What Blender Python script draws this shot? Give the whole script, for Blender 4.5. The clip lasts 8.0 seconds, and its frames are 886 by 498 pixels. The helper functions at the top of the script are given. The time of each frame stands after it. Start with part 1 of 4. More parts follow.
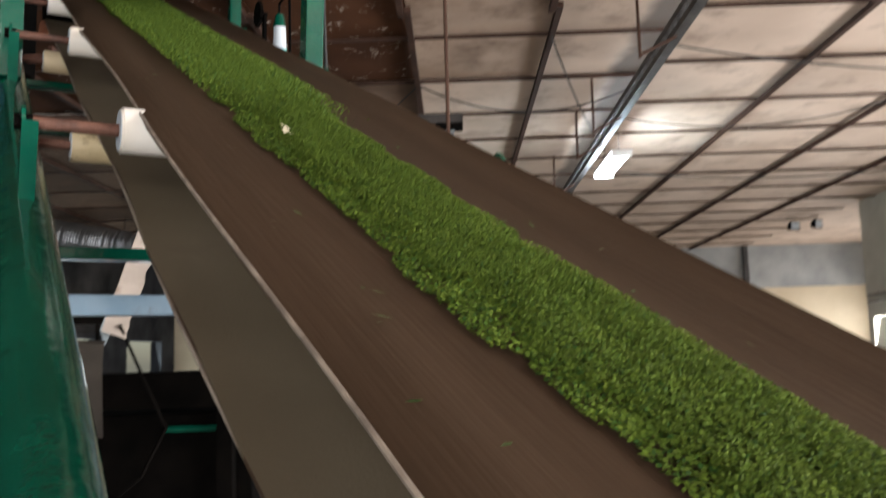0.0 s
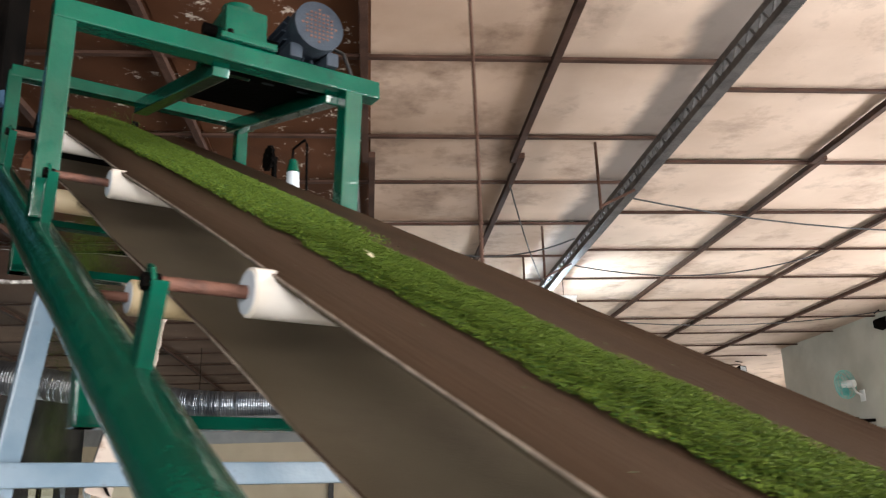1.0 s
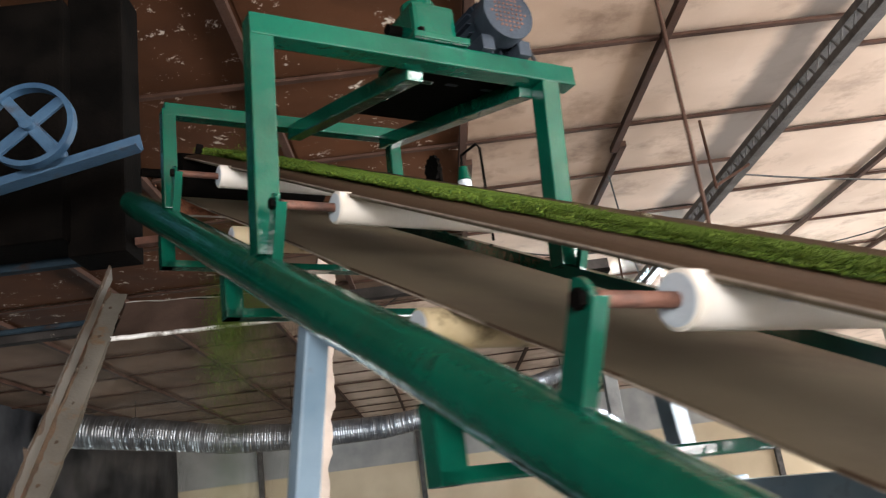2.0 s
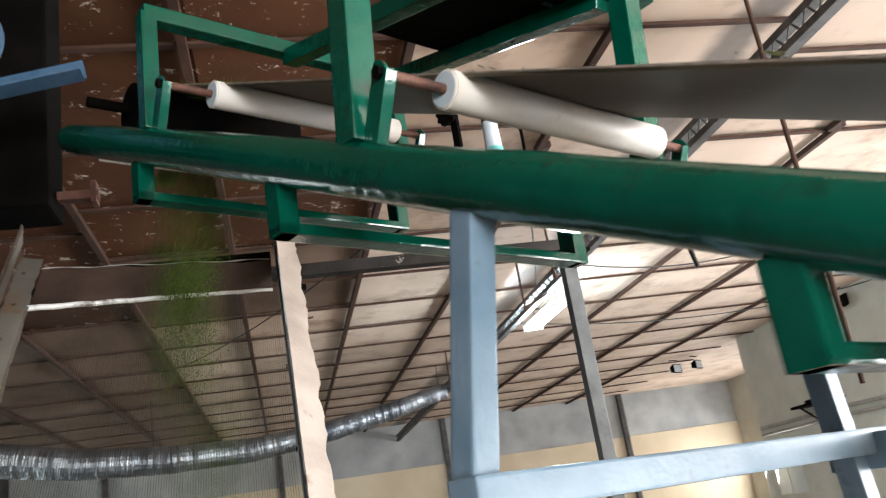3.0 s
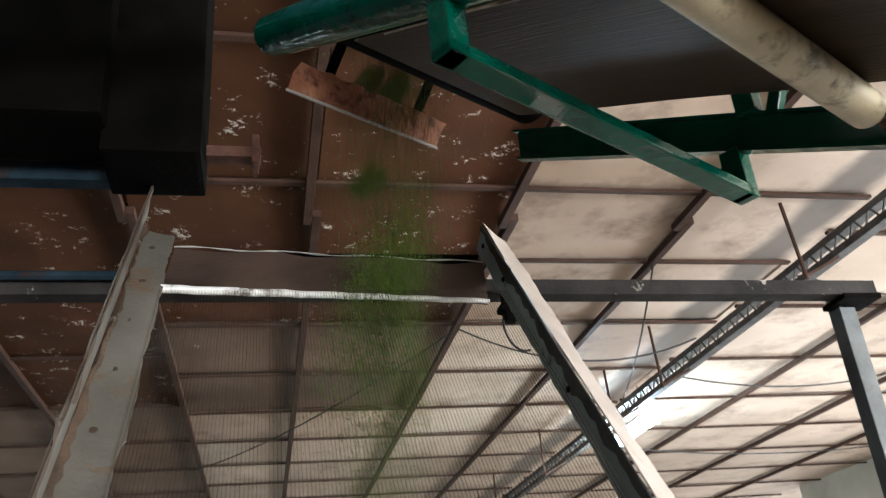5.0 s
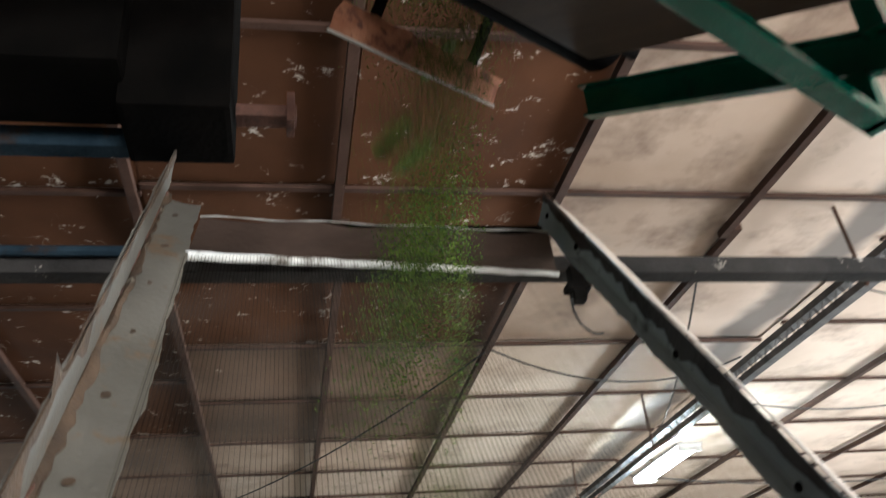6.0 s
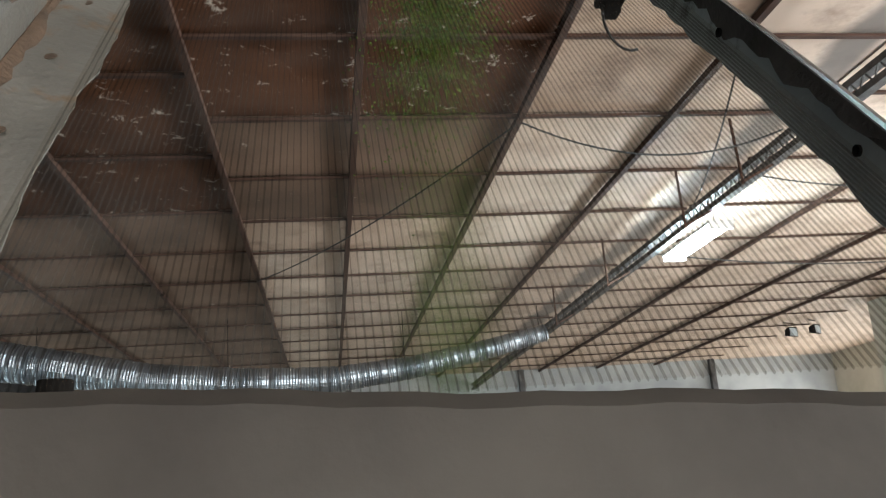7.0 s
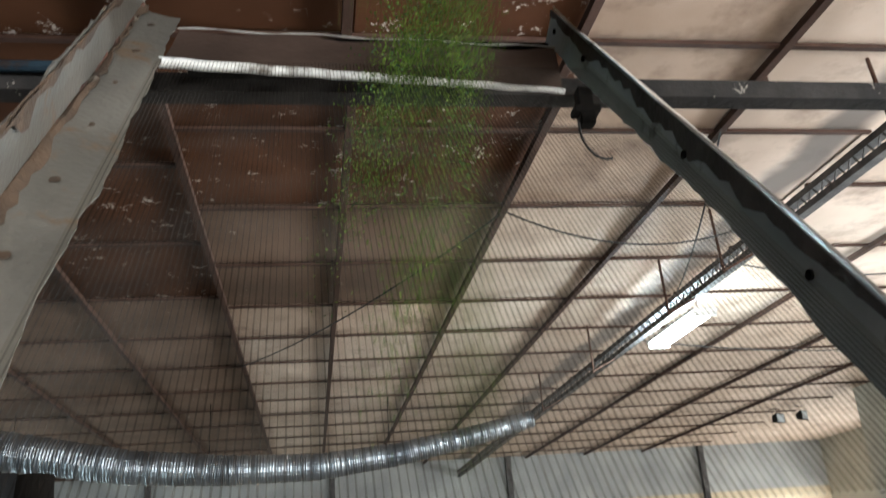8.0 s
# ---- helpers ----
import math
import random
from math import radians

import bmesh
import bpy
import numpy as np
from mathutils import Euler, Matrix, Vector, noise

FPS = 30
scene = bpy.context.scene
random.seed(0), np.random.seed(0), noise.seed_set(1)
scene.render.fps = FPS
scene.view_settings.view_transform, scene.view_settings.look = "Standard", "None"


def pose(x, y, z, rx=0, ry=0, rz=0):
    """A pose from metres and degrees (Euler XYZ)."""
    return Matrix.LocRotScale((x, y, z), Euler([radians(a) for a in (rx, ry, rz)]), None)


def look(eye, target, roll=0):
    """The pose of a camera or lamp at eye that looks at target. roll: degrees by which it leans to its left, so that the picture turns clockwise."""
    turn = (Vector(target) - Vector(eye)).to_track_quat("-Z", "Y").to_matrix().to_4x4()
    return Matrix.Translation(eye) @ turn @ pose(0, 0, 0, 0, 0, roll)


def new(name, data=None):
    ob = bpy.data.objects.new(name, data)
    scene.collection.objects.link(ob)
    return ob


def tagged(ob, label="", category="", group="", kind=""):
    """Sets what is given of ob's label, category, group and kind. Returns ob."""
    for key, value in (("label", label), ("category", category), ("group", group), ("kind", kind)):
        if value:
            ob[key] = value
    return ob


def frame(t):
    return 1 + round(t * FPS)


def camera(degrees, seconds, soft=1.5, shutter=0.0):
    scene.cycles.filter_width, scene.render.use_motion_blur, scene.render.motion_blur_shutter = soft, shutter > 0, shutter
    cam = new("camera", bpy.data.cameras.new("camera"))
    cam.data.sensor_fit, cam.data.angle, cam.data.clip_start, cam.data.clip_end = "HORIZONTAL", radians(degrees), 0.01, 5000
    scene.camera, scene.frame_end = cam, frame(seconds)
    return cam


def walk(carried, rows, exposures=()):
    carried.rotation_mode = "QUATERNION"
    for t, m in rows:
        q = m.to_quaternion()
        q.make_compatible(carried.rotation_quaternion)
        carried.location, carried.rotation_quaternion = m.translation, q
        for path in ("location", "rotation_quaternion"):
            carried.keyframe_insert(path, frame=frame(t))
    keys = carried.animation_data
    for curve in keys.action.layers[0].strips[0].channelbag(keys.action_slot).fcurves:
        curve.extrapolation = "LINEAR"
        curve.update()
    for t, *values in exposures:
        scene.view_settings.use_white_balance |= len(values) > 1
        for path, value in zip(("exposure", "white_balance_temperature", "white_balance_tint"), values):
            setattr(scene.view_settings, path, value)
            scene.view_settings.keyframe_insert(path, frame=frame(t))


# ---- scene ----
# ---------------- camera ----------------
cam = camera(54.36, 8.0, soft=1.2, shutter=0.4)
PATH = [
    (0.0, pose(0.589, -0.217, 1.468, 97.102, 1.735, 0.891)),
    (0.5, pose(0.467, -0.180, 1.510, 104.160, 0.361, -3.742)),
    (1.0, pose(0.233, -0.120, 1.548, 106.077, 1.646, -4.707)),
    (1.5, pose(0.000, 0.000, 1.600, 105.708, 4.087, -0.842)),
    (2.0, pose(-0.245, 0.135, 1.639, 107.130, 7.337, 0.341)),
    (2.2, pose(-0.372, 0.195, 1.625, 107.404, 7.730, -0.816)),
    (3.3, pose(-0.860, 0.776, 1.588, 108.379, 8.474, -11.746)),
    (3.5, pose(-0.921, 0.880, 1.591, 109.220, 7.013, -11.483)),
    (4.0, pose(-1.172, 1.314, 1.655, 109.195, 5.556, -11.454)),
    (4.5, pose(-1.273, 1.577, 1.640, 112.268, 4.634, -10.517)),
    (5.8, pose(-1.416, 2.055, 1.632, 119.387, 4.435, -11.093)),
    (6.0, pose(-1.389, 2.127, 1.621, 118.908, 4.822, -9.250)),
    (6.5, pose(-1.322, 2.320, 1.563, 110.260, 3.912, -6.986)),
    (7.0, pose(-1.314, 2.351, 1.526, 105.494, 4.061, -7.093)),
    (7.5, pose(-1.316, 2.323, 1.528, 107.094, 3.997, -7.281)),
    (8.0, pose(-1.313, 2.281, 1.549, 110.882, 4.108, -8.012)),
]
walk(cam, PATH, exposures=[(0.0, -0.33, 6400, 9), (0.6, 0.0, 6400, 9), (1.1, 0.10, 6450, 10), (2.2, 0.32, 6450, 10), (3.3, 0.42, 6150, 6), (4.5, 0.46, 6020, 4), (8.0, 0.53, 5950, 3)])

# ---------------- world and light ----------------
world = bpy.data.worlds.new("sky")
scene.world = world
world.use_nodes = True
wn = world.node_tree
sky = wn.nodes.new("ShaderNodeTexSky")
sky.sky_type, sky.sun_disc = "NISHITA", False
sky.sun_elevation, sky.sun_rotation = radians(40), radians(80)
wn.nodes["Background"].inputs["Strength"].default_value = 0.1
wn.links.new(sky.outputs[0], wn.nodes["Background"].inputs["Color"])

CEIL = 4.36                       # underside of the ceiling boards
XW, XE, YS, YN = -7.5, 8.9, -7.0, 24.6
YC, XF = 17.3, 12.5              # corner of the east wall, and the recess beyond it


def area_lamp(name, m, sx, sy, watts, colour):
    d = bpy.data.lights.new(name, "AREA")
    d.shape, d.size, d.size_y, d.energy, d.color = "RECTANGLE", sx, sy, watts, colour
    ob = new(name, d)
    ob.matrix_world = m
    return ob


def point_lamp(name, p, watts, colour, radius):
    d = bpy.data.lights.new(name, "POINT")
    d.energy, d.color, d.shadow_soft_size = watts, colour, radius
    ob = new(name, d)
    ob.location = p
    return ob


DAY = (1.0, 0.97, 0.965)
# east wall openings, unseen save the last, added for light: y from, y to, z from, z to
OPENINGS = [(-5.0, 0.5, 0.0, 3.3), (3.0, 5.0, 0.9, 2.5), (7.0, 9.0, 0.9, 2.5), (10.6, 12.4, 0.9, 2.05), (16.1, 17.1, 1.1, 2.0)]
FAR = [(18.4, 20.6, 0.9, 2.3), (21.6, 23.8, 0.9, 2.3)]      # unseen windows of the recess, added to brighten the far ceiling
# unseen west openings, added to fill the far left with bluish light
WEST = [(12.5, 15.0, 0.9, 2.1), (16.5, 19.5, 0.9, 2.1), (21.0, 23.5, 0.9, 2.1)]
for y0, y1, z0, z1 in OPENINGS:
    area_lamp("daylight", look((XE + 0.05, (y0 + y1) / 2, (z0 + z1) / 2), (XE - 3, (y0 + y1) / 2, (z0 + z1) / 2 + 0.6)),
              y1 - y0, z1 - z0, (y1 - y0) * (z1 - z0) * (96 if z0 < 0.5 else 95 if y0 < 8 else 80), DAY)
for y0, y1, z0, z1 in FAR:
    area_lamp("daylight", look((XF + 0.05, (y0 + y1) / 2, 1.6), (XF - 3, (y0 + y1) / 2, 2.4)), y1 - y0, z1 - z0, 150, DAY)
for y0, y1, z0, z1 in WEST:
    area_lamp("daylight", look((XW - 0.05, (y0 + y1) / 2, 1.5), (XW + 3, (y0 + y1) / 2, 2.1)), y1 - y0, z1 - z0, 42, (0.85, 0.97, 1.0))
# unseen opening added in the south wall to light the near faces
SOUTH_GAP = (-1.2, 2.0, 0.0, 3.2)
area_lamp("daylight", look(((SOUTH_GAP[0] + SOUTH_GAP[1]) / 2, YS - 0.05, 1.6), ((SOUTH_GAP[0] + SOUTH_GAP[1]) / 2, YS + 3, 1.75)), SOUTH_GAP[1] - SOUTH_GAP[0], 3.2, 760, DAY)
LAMP = (2.72, 10.97, 3.90)
for dy in (-0.4, 0.0, 0.4):
    point_lamp("tube_light", (LAMP[0], LAMP[1] + dy, LAMP[2] - 0.10), 105, (0.78, 0.92, 1.0), 0.16)


# ---------------- materials ----------------
def rgb(c):
    return (*c, 1.0)


def material(name, a, b=None, rough=0.6, metal=0.0, scale=8.0, detail=6.0, fine=120.0, bump=0.15, mix=(0.35, 0.65), spots=None, stretch=(1, 1, 1), rough_var=0.12, coat=0.0, rand=0.0, spot_rough=0.65, turn=None, girder_shade=None):
    """Two colours mixed by a broad noise, a fine grain in the bump, and optional spots (colour, scale, from, to)."""
    m = bpy.data.materials.new(name)
    m.use_nodes = True
    nt = m.node_tree
    n, l = nt.nodes, nt.links
    bs = n["Principled BSDF"]
    tc = n.new("ShaderNodeTexCoord")
    mp = n.new("ShaderNodeMapping")
    mp.inputs["Scale"].default_value = stretch
    if turn is None:
        l.new(tc.outputs["Object"], mp.inputs["Vector"])
    else:                                    # lengthwise streaks: turn the grain before stretching it
        vr = n.new("ShaderNodeVectorRotate")
        vr.rotation_type = "Z_AXIS"
        vr.inputs["Angle"].default_value = turn
        l.new(tc.outputs["Object"], vr.inputs["Vector"])
        l.new(vr.outputs[0], mp.inputs["Vector"])
    no = n.new("ShaderNodeTexNoise")
    no.inputs["Scale"].default_value, no.inputs["Detail"].default_value = scale, detail
    l.new(mp.outputs[0], no.inputs["Vector"])
    ra = n.new("ShaderNodeValToRGB")
    ra.color_ramp.elements[0].position, ra.color_ramp.elements[1].position = mix
    ra.color_ramp.elements[0].color, ra.color_ramp.elements[1].color = rgb(a), rgb(b or a)
    l.new(no.outputs["Fac"], ra.inputs["Fac"])
    colour = ra.outputs["Color"]
    fi = n.new("ShaderNodeTexNoise")
    fi.inputs["Scale"].default_value, fi.inputs["Detail"].default_value = fine, 4.0
    l.new(mp.outputs[0], fi.inputs["Vector"])
    if spots:
        sc, ss, s0, s1 = spots
        sn = n.new("ShaderNodeTexNoise")
        sn.inputs["Scale"].default_value, sn.inputs["Detail"].default_value, sn.inputs["Roughness"].default_value = ss, 7.0, spot_rough
        l.new(mp.outputs[0], sn.inputs["Vector"])
        sr = n.new("ShaderNodeValToRGB")
        sr.color_ramp.elements[0].position, sr.color_ramp.elements[1].position = s0, s1
        l.new(sn.outputs["Fac"], sr.inputs["Fac"])
        mx = n.new("ShaderNodeMix")
        mx.data_type = "RGBA"
        l.new(sr.outputs["Color"], mx.inputs["Factor"])
        l.new(colour, mx.inputs["A"])
        mx.inputs["B"].default_value = rgb(sc)
        colour = mx.outputs["Result"]
    if rand:
        oi = n.new("ShaderNodeNewGeometry")
        hs = n.new("ShaderNodeHueSaturation")
        mr = n.new("ShaderNodeMapRange")
        mr.inputs["To Min"].default_value, mr.inputs["To Max"].default_value = 1 - rand, 1 + rand
        l.new(oi.outputs["Random Per Island"], mr.inputs["Value"])
        l.new(mr.outputs[0], hs.inputs["Value"])
        l.new(colour, hs.inputs["Color"])
        colour = hs.outputs["Color"]
    if girder_shade:                                 # soft dark band along y: the girder's shade painted into the boards
        sx, half, tint = girder_shade
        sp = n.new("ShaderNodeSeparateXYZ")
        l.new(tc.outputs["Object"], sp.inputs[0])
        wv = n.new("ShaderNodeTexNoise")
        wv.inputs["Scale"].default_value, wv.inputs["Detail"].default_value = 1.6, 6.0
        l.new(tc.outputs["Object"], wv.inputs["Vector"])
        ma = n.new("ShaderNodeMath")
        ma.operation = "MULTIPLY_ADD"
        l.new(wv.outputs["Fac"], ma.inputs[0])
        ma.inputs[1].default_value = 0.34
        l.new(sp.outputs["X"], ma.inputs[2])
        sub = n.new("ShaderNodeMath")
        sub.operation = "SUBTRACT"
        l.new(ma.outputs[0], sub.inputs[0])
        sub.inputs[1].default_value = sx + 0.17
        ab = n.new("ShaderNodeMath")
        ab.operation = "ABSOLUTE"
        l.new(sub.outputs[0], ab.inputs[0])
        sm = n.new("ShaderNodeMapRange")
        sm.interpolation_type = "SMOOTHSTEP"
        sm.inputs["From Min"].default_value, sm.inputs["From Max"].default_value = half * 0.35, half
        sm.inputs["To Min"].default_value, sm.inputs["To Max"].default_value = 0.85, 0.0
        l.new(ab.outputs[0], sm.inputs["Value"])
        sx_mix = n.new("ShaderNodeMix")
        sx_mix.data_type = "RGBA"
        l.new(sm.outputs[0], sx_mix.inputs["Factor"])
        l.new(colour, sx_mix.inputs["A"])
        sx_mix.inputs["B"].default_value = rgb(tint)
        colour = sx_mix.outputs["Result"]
    l.new(colour, bs.inputs["Base Color"])
    rr = n.new("ShaderNodeMapRange")
    rr.inputs["To Min"].default_value, rr.inputs["To Max"].default_value = max(0.02, rough - rough_var), min(1, rough + rough_var)
    l.new(no.outputs["Fac"], rr.inputs["Value"])
    l.new(rr.outputs[0], bs.inputs["Roughness"])
    bs.inputs["Metallic"].default_value = metal
    bs.inputs["Coat Weight"].default_value = coat
    bp = n.new("ShaderNodeBump")
    bp.inputs["Strength"].default_value, bp.inputs["Distance"].default_value = bump, 0.01
    l.new(fi.outputs["Fac"], bp.inputs["Height"])
    l.new(bp.outputs[0], bs.inputs["Normal"])
    return m


def glow(name, colour, strength):
    m = bpy.data.materials.new(name)
    m.use_nodes = True
    b = m.node_tree.nodes["Principled BSDF"]
    b.inputs["Base Color"].default_value = rgb((0.8, 0.8, 0.8))
    b.inputs["Emission Color"].default_value, b.inputs["Emission Strength"].default_value = rgb(colour), strength
    return m


M_GREEN = material("green enamel", (0.001, 0.056, 0.034), (0.002, 0.082, 0.050), 0.13, 0, 5, 5, 26, 0.30, spots=((0.010, 0.038, 0.027), 9, 0.6, 0.75), coat=0.25)
M_BLUE = material("blue grey enamel", (0.145, 0.225, 0.295), (0.225, 0.31, 0.385), 0.35, 0, 6, 6, 80, 0.12, spots=((0.12, 0.13, 0.14), 12, 0.6, 0.75))
M_DBLUE = material("worn blue paint", (0.022, 0.058, 0.112), (0.050, 0.112, 0.190), 0.5, 0, 8, 6, 80, 0.2, spots=((0.04, 0.04, 0.05), 8, 0.55, 0.7))
M_BELT = material("rubber belt", (0.031, 0.018, 0.010), (0.074, 0.048, 0.031), 0.62, 0, 7, 7, 160, 0.2, mix=(0.3, 0.7), stretch=(0.05, 1, 0.0), spots=((0.030, 0.021, 0.015), 4, 0.5, 0.75), turn=-2.0806)
M_BELTIN = material("grey fabric side of the belt", (0.088, 0.069, 0.044), (0.140, 0.112, 0.074), 0.7, 0, 2.5, 7, 220, 0.15, mix=(0.3, 0.7), spots=((0.085, 0.062, 0.045), 3, 0.5, 0.8))
# the chute flange's lit tone is put into this colour; the leg is pale itself
M_PALE = material("pale sheet with lit tone", (0.35, 0.295, 0.25), (0.46, 0.395, 0.34), 0.6, 0, 7, 7, 70, 0.2, spots=((0.22, 0.15, 0.11), 8, 0.6, 0.7))
M_BELTEDGE = material("frayed belt edge", (0.16, 0.13, 0.105), (0.30, 0.25, 0.20), 0.8, 0, 30, 4, 200, 0.3)
M_ROLLER = material("white plastic roller", (0.78, 0.75, 0.70), (0.70, 0.64, 0.55), 0.4, 0, 6, 6, 90, 0.06, spots=((0.35, 0.29, 0.2), 14, 0.66, 0.8))
M_CREAM = material("yellowed plastic roller", (0.40, 0.31, 0.165), (0.58, 0.48, 0.31), 0.5, 0, 6, 6, 90, 0.12, spots=((0.13, 0.10, 0.05), 11, 0.53, 0.64))
M_CAP = material("grey end cap", (0.45, 0.50, 0.55), (0.55, 0.6, 0.64), 0.5, 0, 10)
M_RUST = material("rusty steel", (0.10, 0.042, 0.028), (0.17, 0.08, 0.055), 0.7, 0.3, 14, 8, 120, 0.4, spots=((0.05, 0.03, 0.025), 20, 0.5, 0.7))
M_DARK = material("near black steel", (0.0016, 0.0014, 0.0012), (0.0045, 0.0036, 0.003), 0.9, 0.0, 6, 6, 60, 0.3)
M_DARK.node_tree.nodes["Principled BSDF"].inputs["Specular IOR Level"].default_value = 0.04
M_BOARD = material("ceiling board", (0.47, 0.355, 0.27), (0.66, 0.53, 0.43), 0.75, 0, 0.9, 8, 40, 0.08, mix=(0.3, 0.7), spots=((0.23, 0.155, 0.11), 1.9, 0.51, 0.78), rand=0.09, girder_shade=(2.50, 0.27, (0.10, 0.085, 0.075)))
M_OLDBOARD = material("brown stained board with peeling flecks, also for dim bay", (0.052, 0.0195, 0.008), (0.102, 0.042, 0.019), 0.85, 0, 1.3, 8, 40, 0.1, mix=(0.3, 0.7), spots=((0.60, 0.53, 0.46), 5, 0.605, 0.615), spot_rough=0.86, rand=0.15)
M_TANBOARD = material("tan stained ceiling board", (0.33, 0.225, 0.155), (0.54, 0.405, 0.31), 0.8, 0, 0.9, 8, 40, 0.08, mix=(0.3, 0.7), spots=((0.17, 0.105, 0.07), 1.9, 0.50, 0.72), rand=0.12, girder_shade=(2.50, 0.27, (0.10, 0.085, 0.075)))
# stands in for boards that get less light
M_DIMBOARD = material("tan board darkened for the dimmer bays", (0.110, 0.070, 0.048), (0.205, 0.134, 0.095), 0.85, 0, 1.1, 7, 40, 0.1, mix=(0.3, 0.7), spots=((0.50, 0.42, 0.35), 5, 0.64, 0.655), spot_rough=0.86, rand=0.15)
M_CREAMWALL = material("cream painted wall", (0.58, 0.48, 0.33), (0.68, 0.58, 0.42), 0.8, 0, 1.0, 8, 50, 0.1)
M_BATTEN = material("brown painted batten", (0.040, 0.020, 0.013), (0.070, 0.037, 0.026), 0.7, 0, 5, 6, 50, 0.3, stretch=(1, 1, 1))
M_GIRDER = material("dusty grey steel", (0.045, 0.041, 0.040), (0.10, 0.095, 0.092), 0.6, 0.3, 7, 6, 80, 0.3, spots=((0.02, 0.02, 0.02), 6, 0.5, 0.7))
M_WALL = material("lime washed wall", (0.43, 0.41, 0.345), (0.54, 0.52, 0.45), 0.85, 0, 1.2, 8, 60, 0.15, spots=((0.42, 0.40, 0.34), 2.5, 0.55, 0.8))
M_GREYWALL = material("grey cement sheet", (0.30, 0.31, 0.31), (0.42, 0.43, 0.42), 0.8, 0, 1.5, 8, 60, 0.15)
M_CONC = material("concrete floor", (0.16, 0.14, 0.12), (0.24, 0.22, 0.19), 0.8, 0, 1.5, 9, 60, 0.2)
M_GALV = material("dirty galvanised sheet", (0.27, 0.25, 0.22), (0.40, 0.375, 0.34), 0.5, 0.25, 5, 8, 70, 0.25, spots=((0.16, 0.08, 0.04), 7, 0.6, 0.7))
M_RAIL = material("dirty cream sheet", (0.074, 0.066, 0.053), (0.128, 0.115, 0.095), 0.65, 0.1, 6, 8, 80, 0.3, mix=(0.3, 0.7), spots=((0.115, 0.070, 0.036), 9, 0.58, 0.66))
M_CRUST = material("brown rust crust", (0.035, 0.020, 0.010), (0.085, 0.050, 0.027), 0.85, 0, 14, 8, 90, 0.6, mix=(0.3, 0.7), spots=((0.20, 0.17, 0.13), 16, 0.62, 0.68))
M_STEELBLUE = material("bluish steel sheet", (0.30, 0.36, 0.39), (0.44, 0.50, 0.53), 0.5, 0.0, 5, 8, 70, 0.2, spots=((0.03, 0.03, 0.03), 5, 0.58, 0.67))
M_FOIL = material("crumpled foil", (0.22, 0.24, 0.27), (0.42, 0.45, 0.49), 0.36, 0.9, 3, 8, 26, 0.8)
M_TEA = material("fresh tea leaf", (0.050, 0.088, 0.009), (0.088, 0.128, 0.014), 0.75, 0, 14, 5, 200, 0.1, mix=(0.3, 0.7), rand=0.3)
M_TEADARK = material("dark tea leaf", (0.016, 0.050, 0.010), (0.035, 0.085, 0.014), 0.5, 0, 14, 5, 200, 0.1, rand=0.35)
M_STALK = material("pale leaf stalk", (0.55, 0.5, 0.33), (0.62, 0.6, 0.45), 0.6)
M_MOTOR = material("dark blue grey motor paint", (0.016, 0.023, 0.033), (0.038, 0.050, 0.066), 0.5, 0.1, 8)
M_DULLBLUE = material("dull rust streaked blue paint", (0.010, 0.019, 0.028), (0.024, 0.040, 0.054), 0.85, 0, 9, 6, 80, 0.3, spots=((0.035, 0.02, 0.013), 7, 0.55, 0.66))
M_CABLE = material("black cable", (0.012, 0.012, 0.012), (0.02, 0.02, 0.02), 0.5)
M_FAN = material("turquoise plastic", (0.12, 0.42, 0.38), (0.16, 0.5, 0.45), 0.4)
M_WHITE = material("white enamel", (0.7, 0.7, 0.68), (0.78, 0.78, 0.76), 0.4)
M_TRIM = material("flaking white paint", (0.55, 0.54, 0.52), (0.72, 0.71, 0.68), 0.45, 0, 9, 7, 80, 0.2, spots=((0.10, 0.08, 0.06), 7, 0.56, 0.64))
M_BLACKBEAM = material("black beam with flaking whitewash", (0.018, 0.016, 0.015), (0.045, 0.040, 0.037), 0.8, 0, 6, 6, 60, 0.3, spots=((0.35, 0.31, 0.27), 8, 0.63, 0.65), spot_rough=0.8)
M_OLDWOOD = material("dark brown board", (0.035, 0.022, 0.016), (0.075, 0.048, 0.036), 0.7, 0, 4, 6, 60, 0.2)
M_APRON = material("brown grey sheet", (0.060, 0.050, 0.042), (0.135, 0.115, 0.095), 0.7, 0.0, 3.0, 8, 50, 0.1)
M_STEELPOST = material("grey post paint", (0.07, 0.075, 0.075), (0.16, 0.17, 0.17), 0.5, 0.0, 5, 8, 60, 0.2, spots=((0.05, 0.05, 0.05), 9, 0.55, 0.7))
M_RUSTBRIGHT = material("bright rust", (0.26, 0.09, 0.04), (0.44, 0.20, 0.11), 0.75, 0, 12, 8, 90, 0.4, spots=((0.12, 0.04, 0.025), 22, 0.5, 0.62))
M_DARKWALL = material("near black wall", (0.020, 0.021, 0.024), (0.060, 0.062, 0.066), 0.9, 0, 1.2, 8, 60, 0.15)
for m, level in ((M_BELT, 0.12), (M_BELTIN, 0.2), (M_OLDBOARD, 0.12), (M_DIMBOARD, 0.15), (M_BATTEN, 0.15), (M_BLACKBEAM, 0.15), (M_OLDWOOD, 0.2), (M_APRON, 0.2), (M_DARKWALL, 0.1), (M_DULLBLUE, 0.1), (M_MOTOR, 0.25), (M_TEA, 0.2), (M_TEADARK, 0.2)):
    m.node_tree.nodes["Principled BSDF"].inputs["Specular IOR Level"].default_value = level      # specular lowered, hardly any sheen


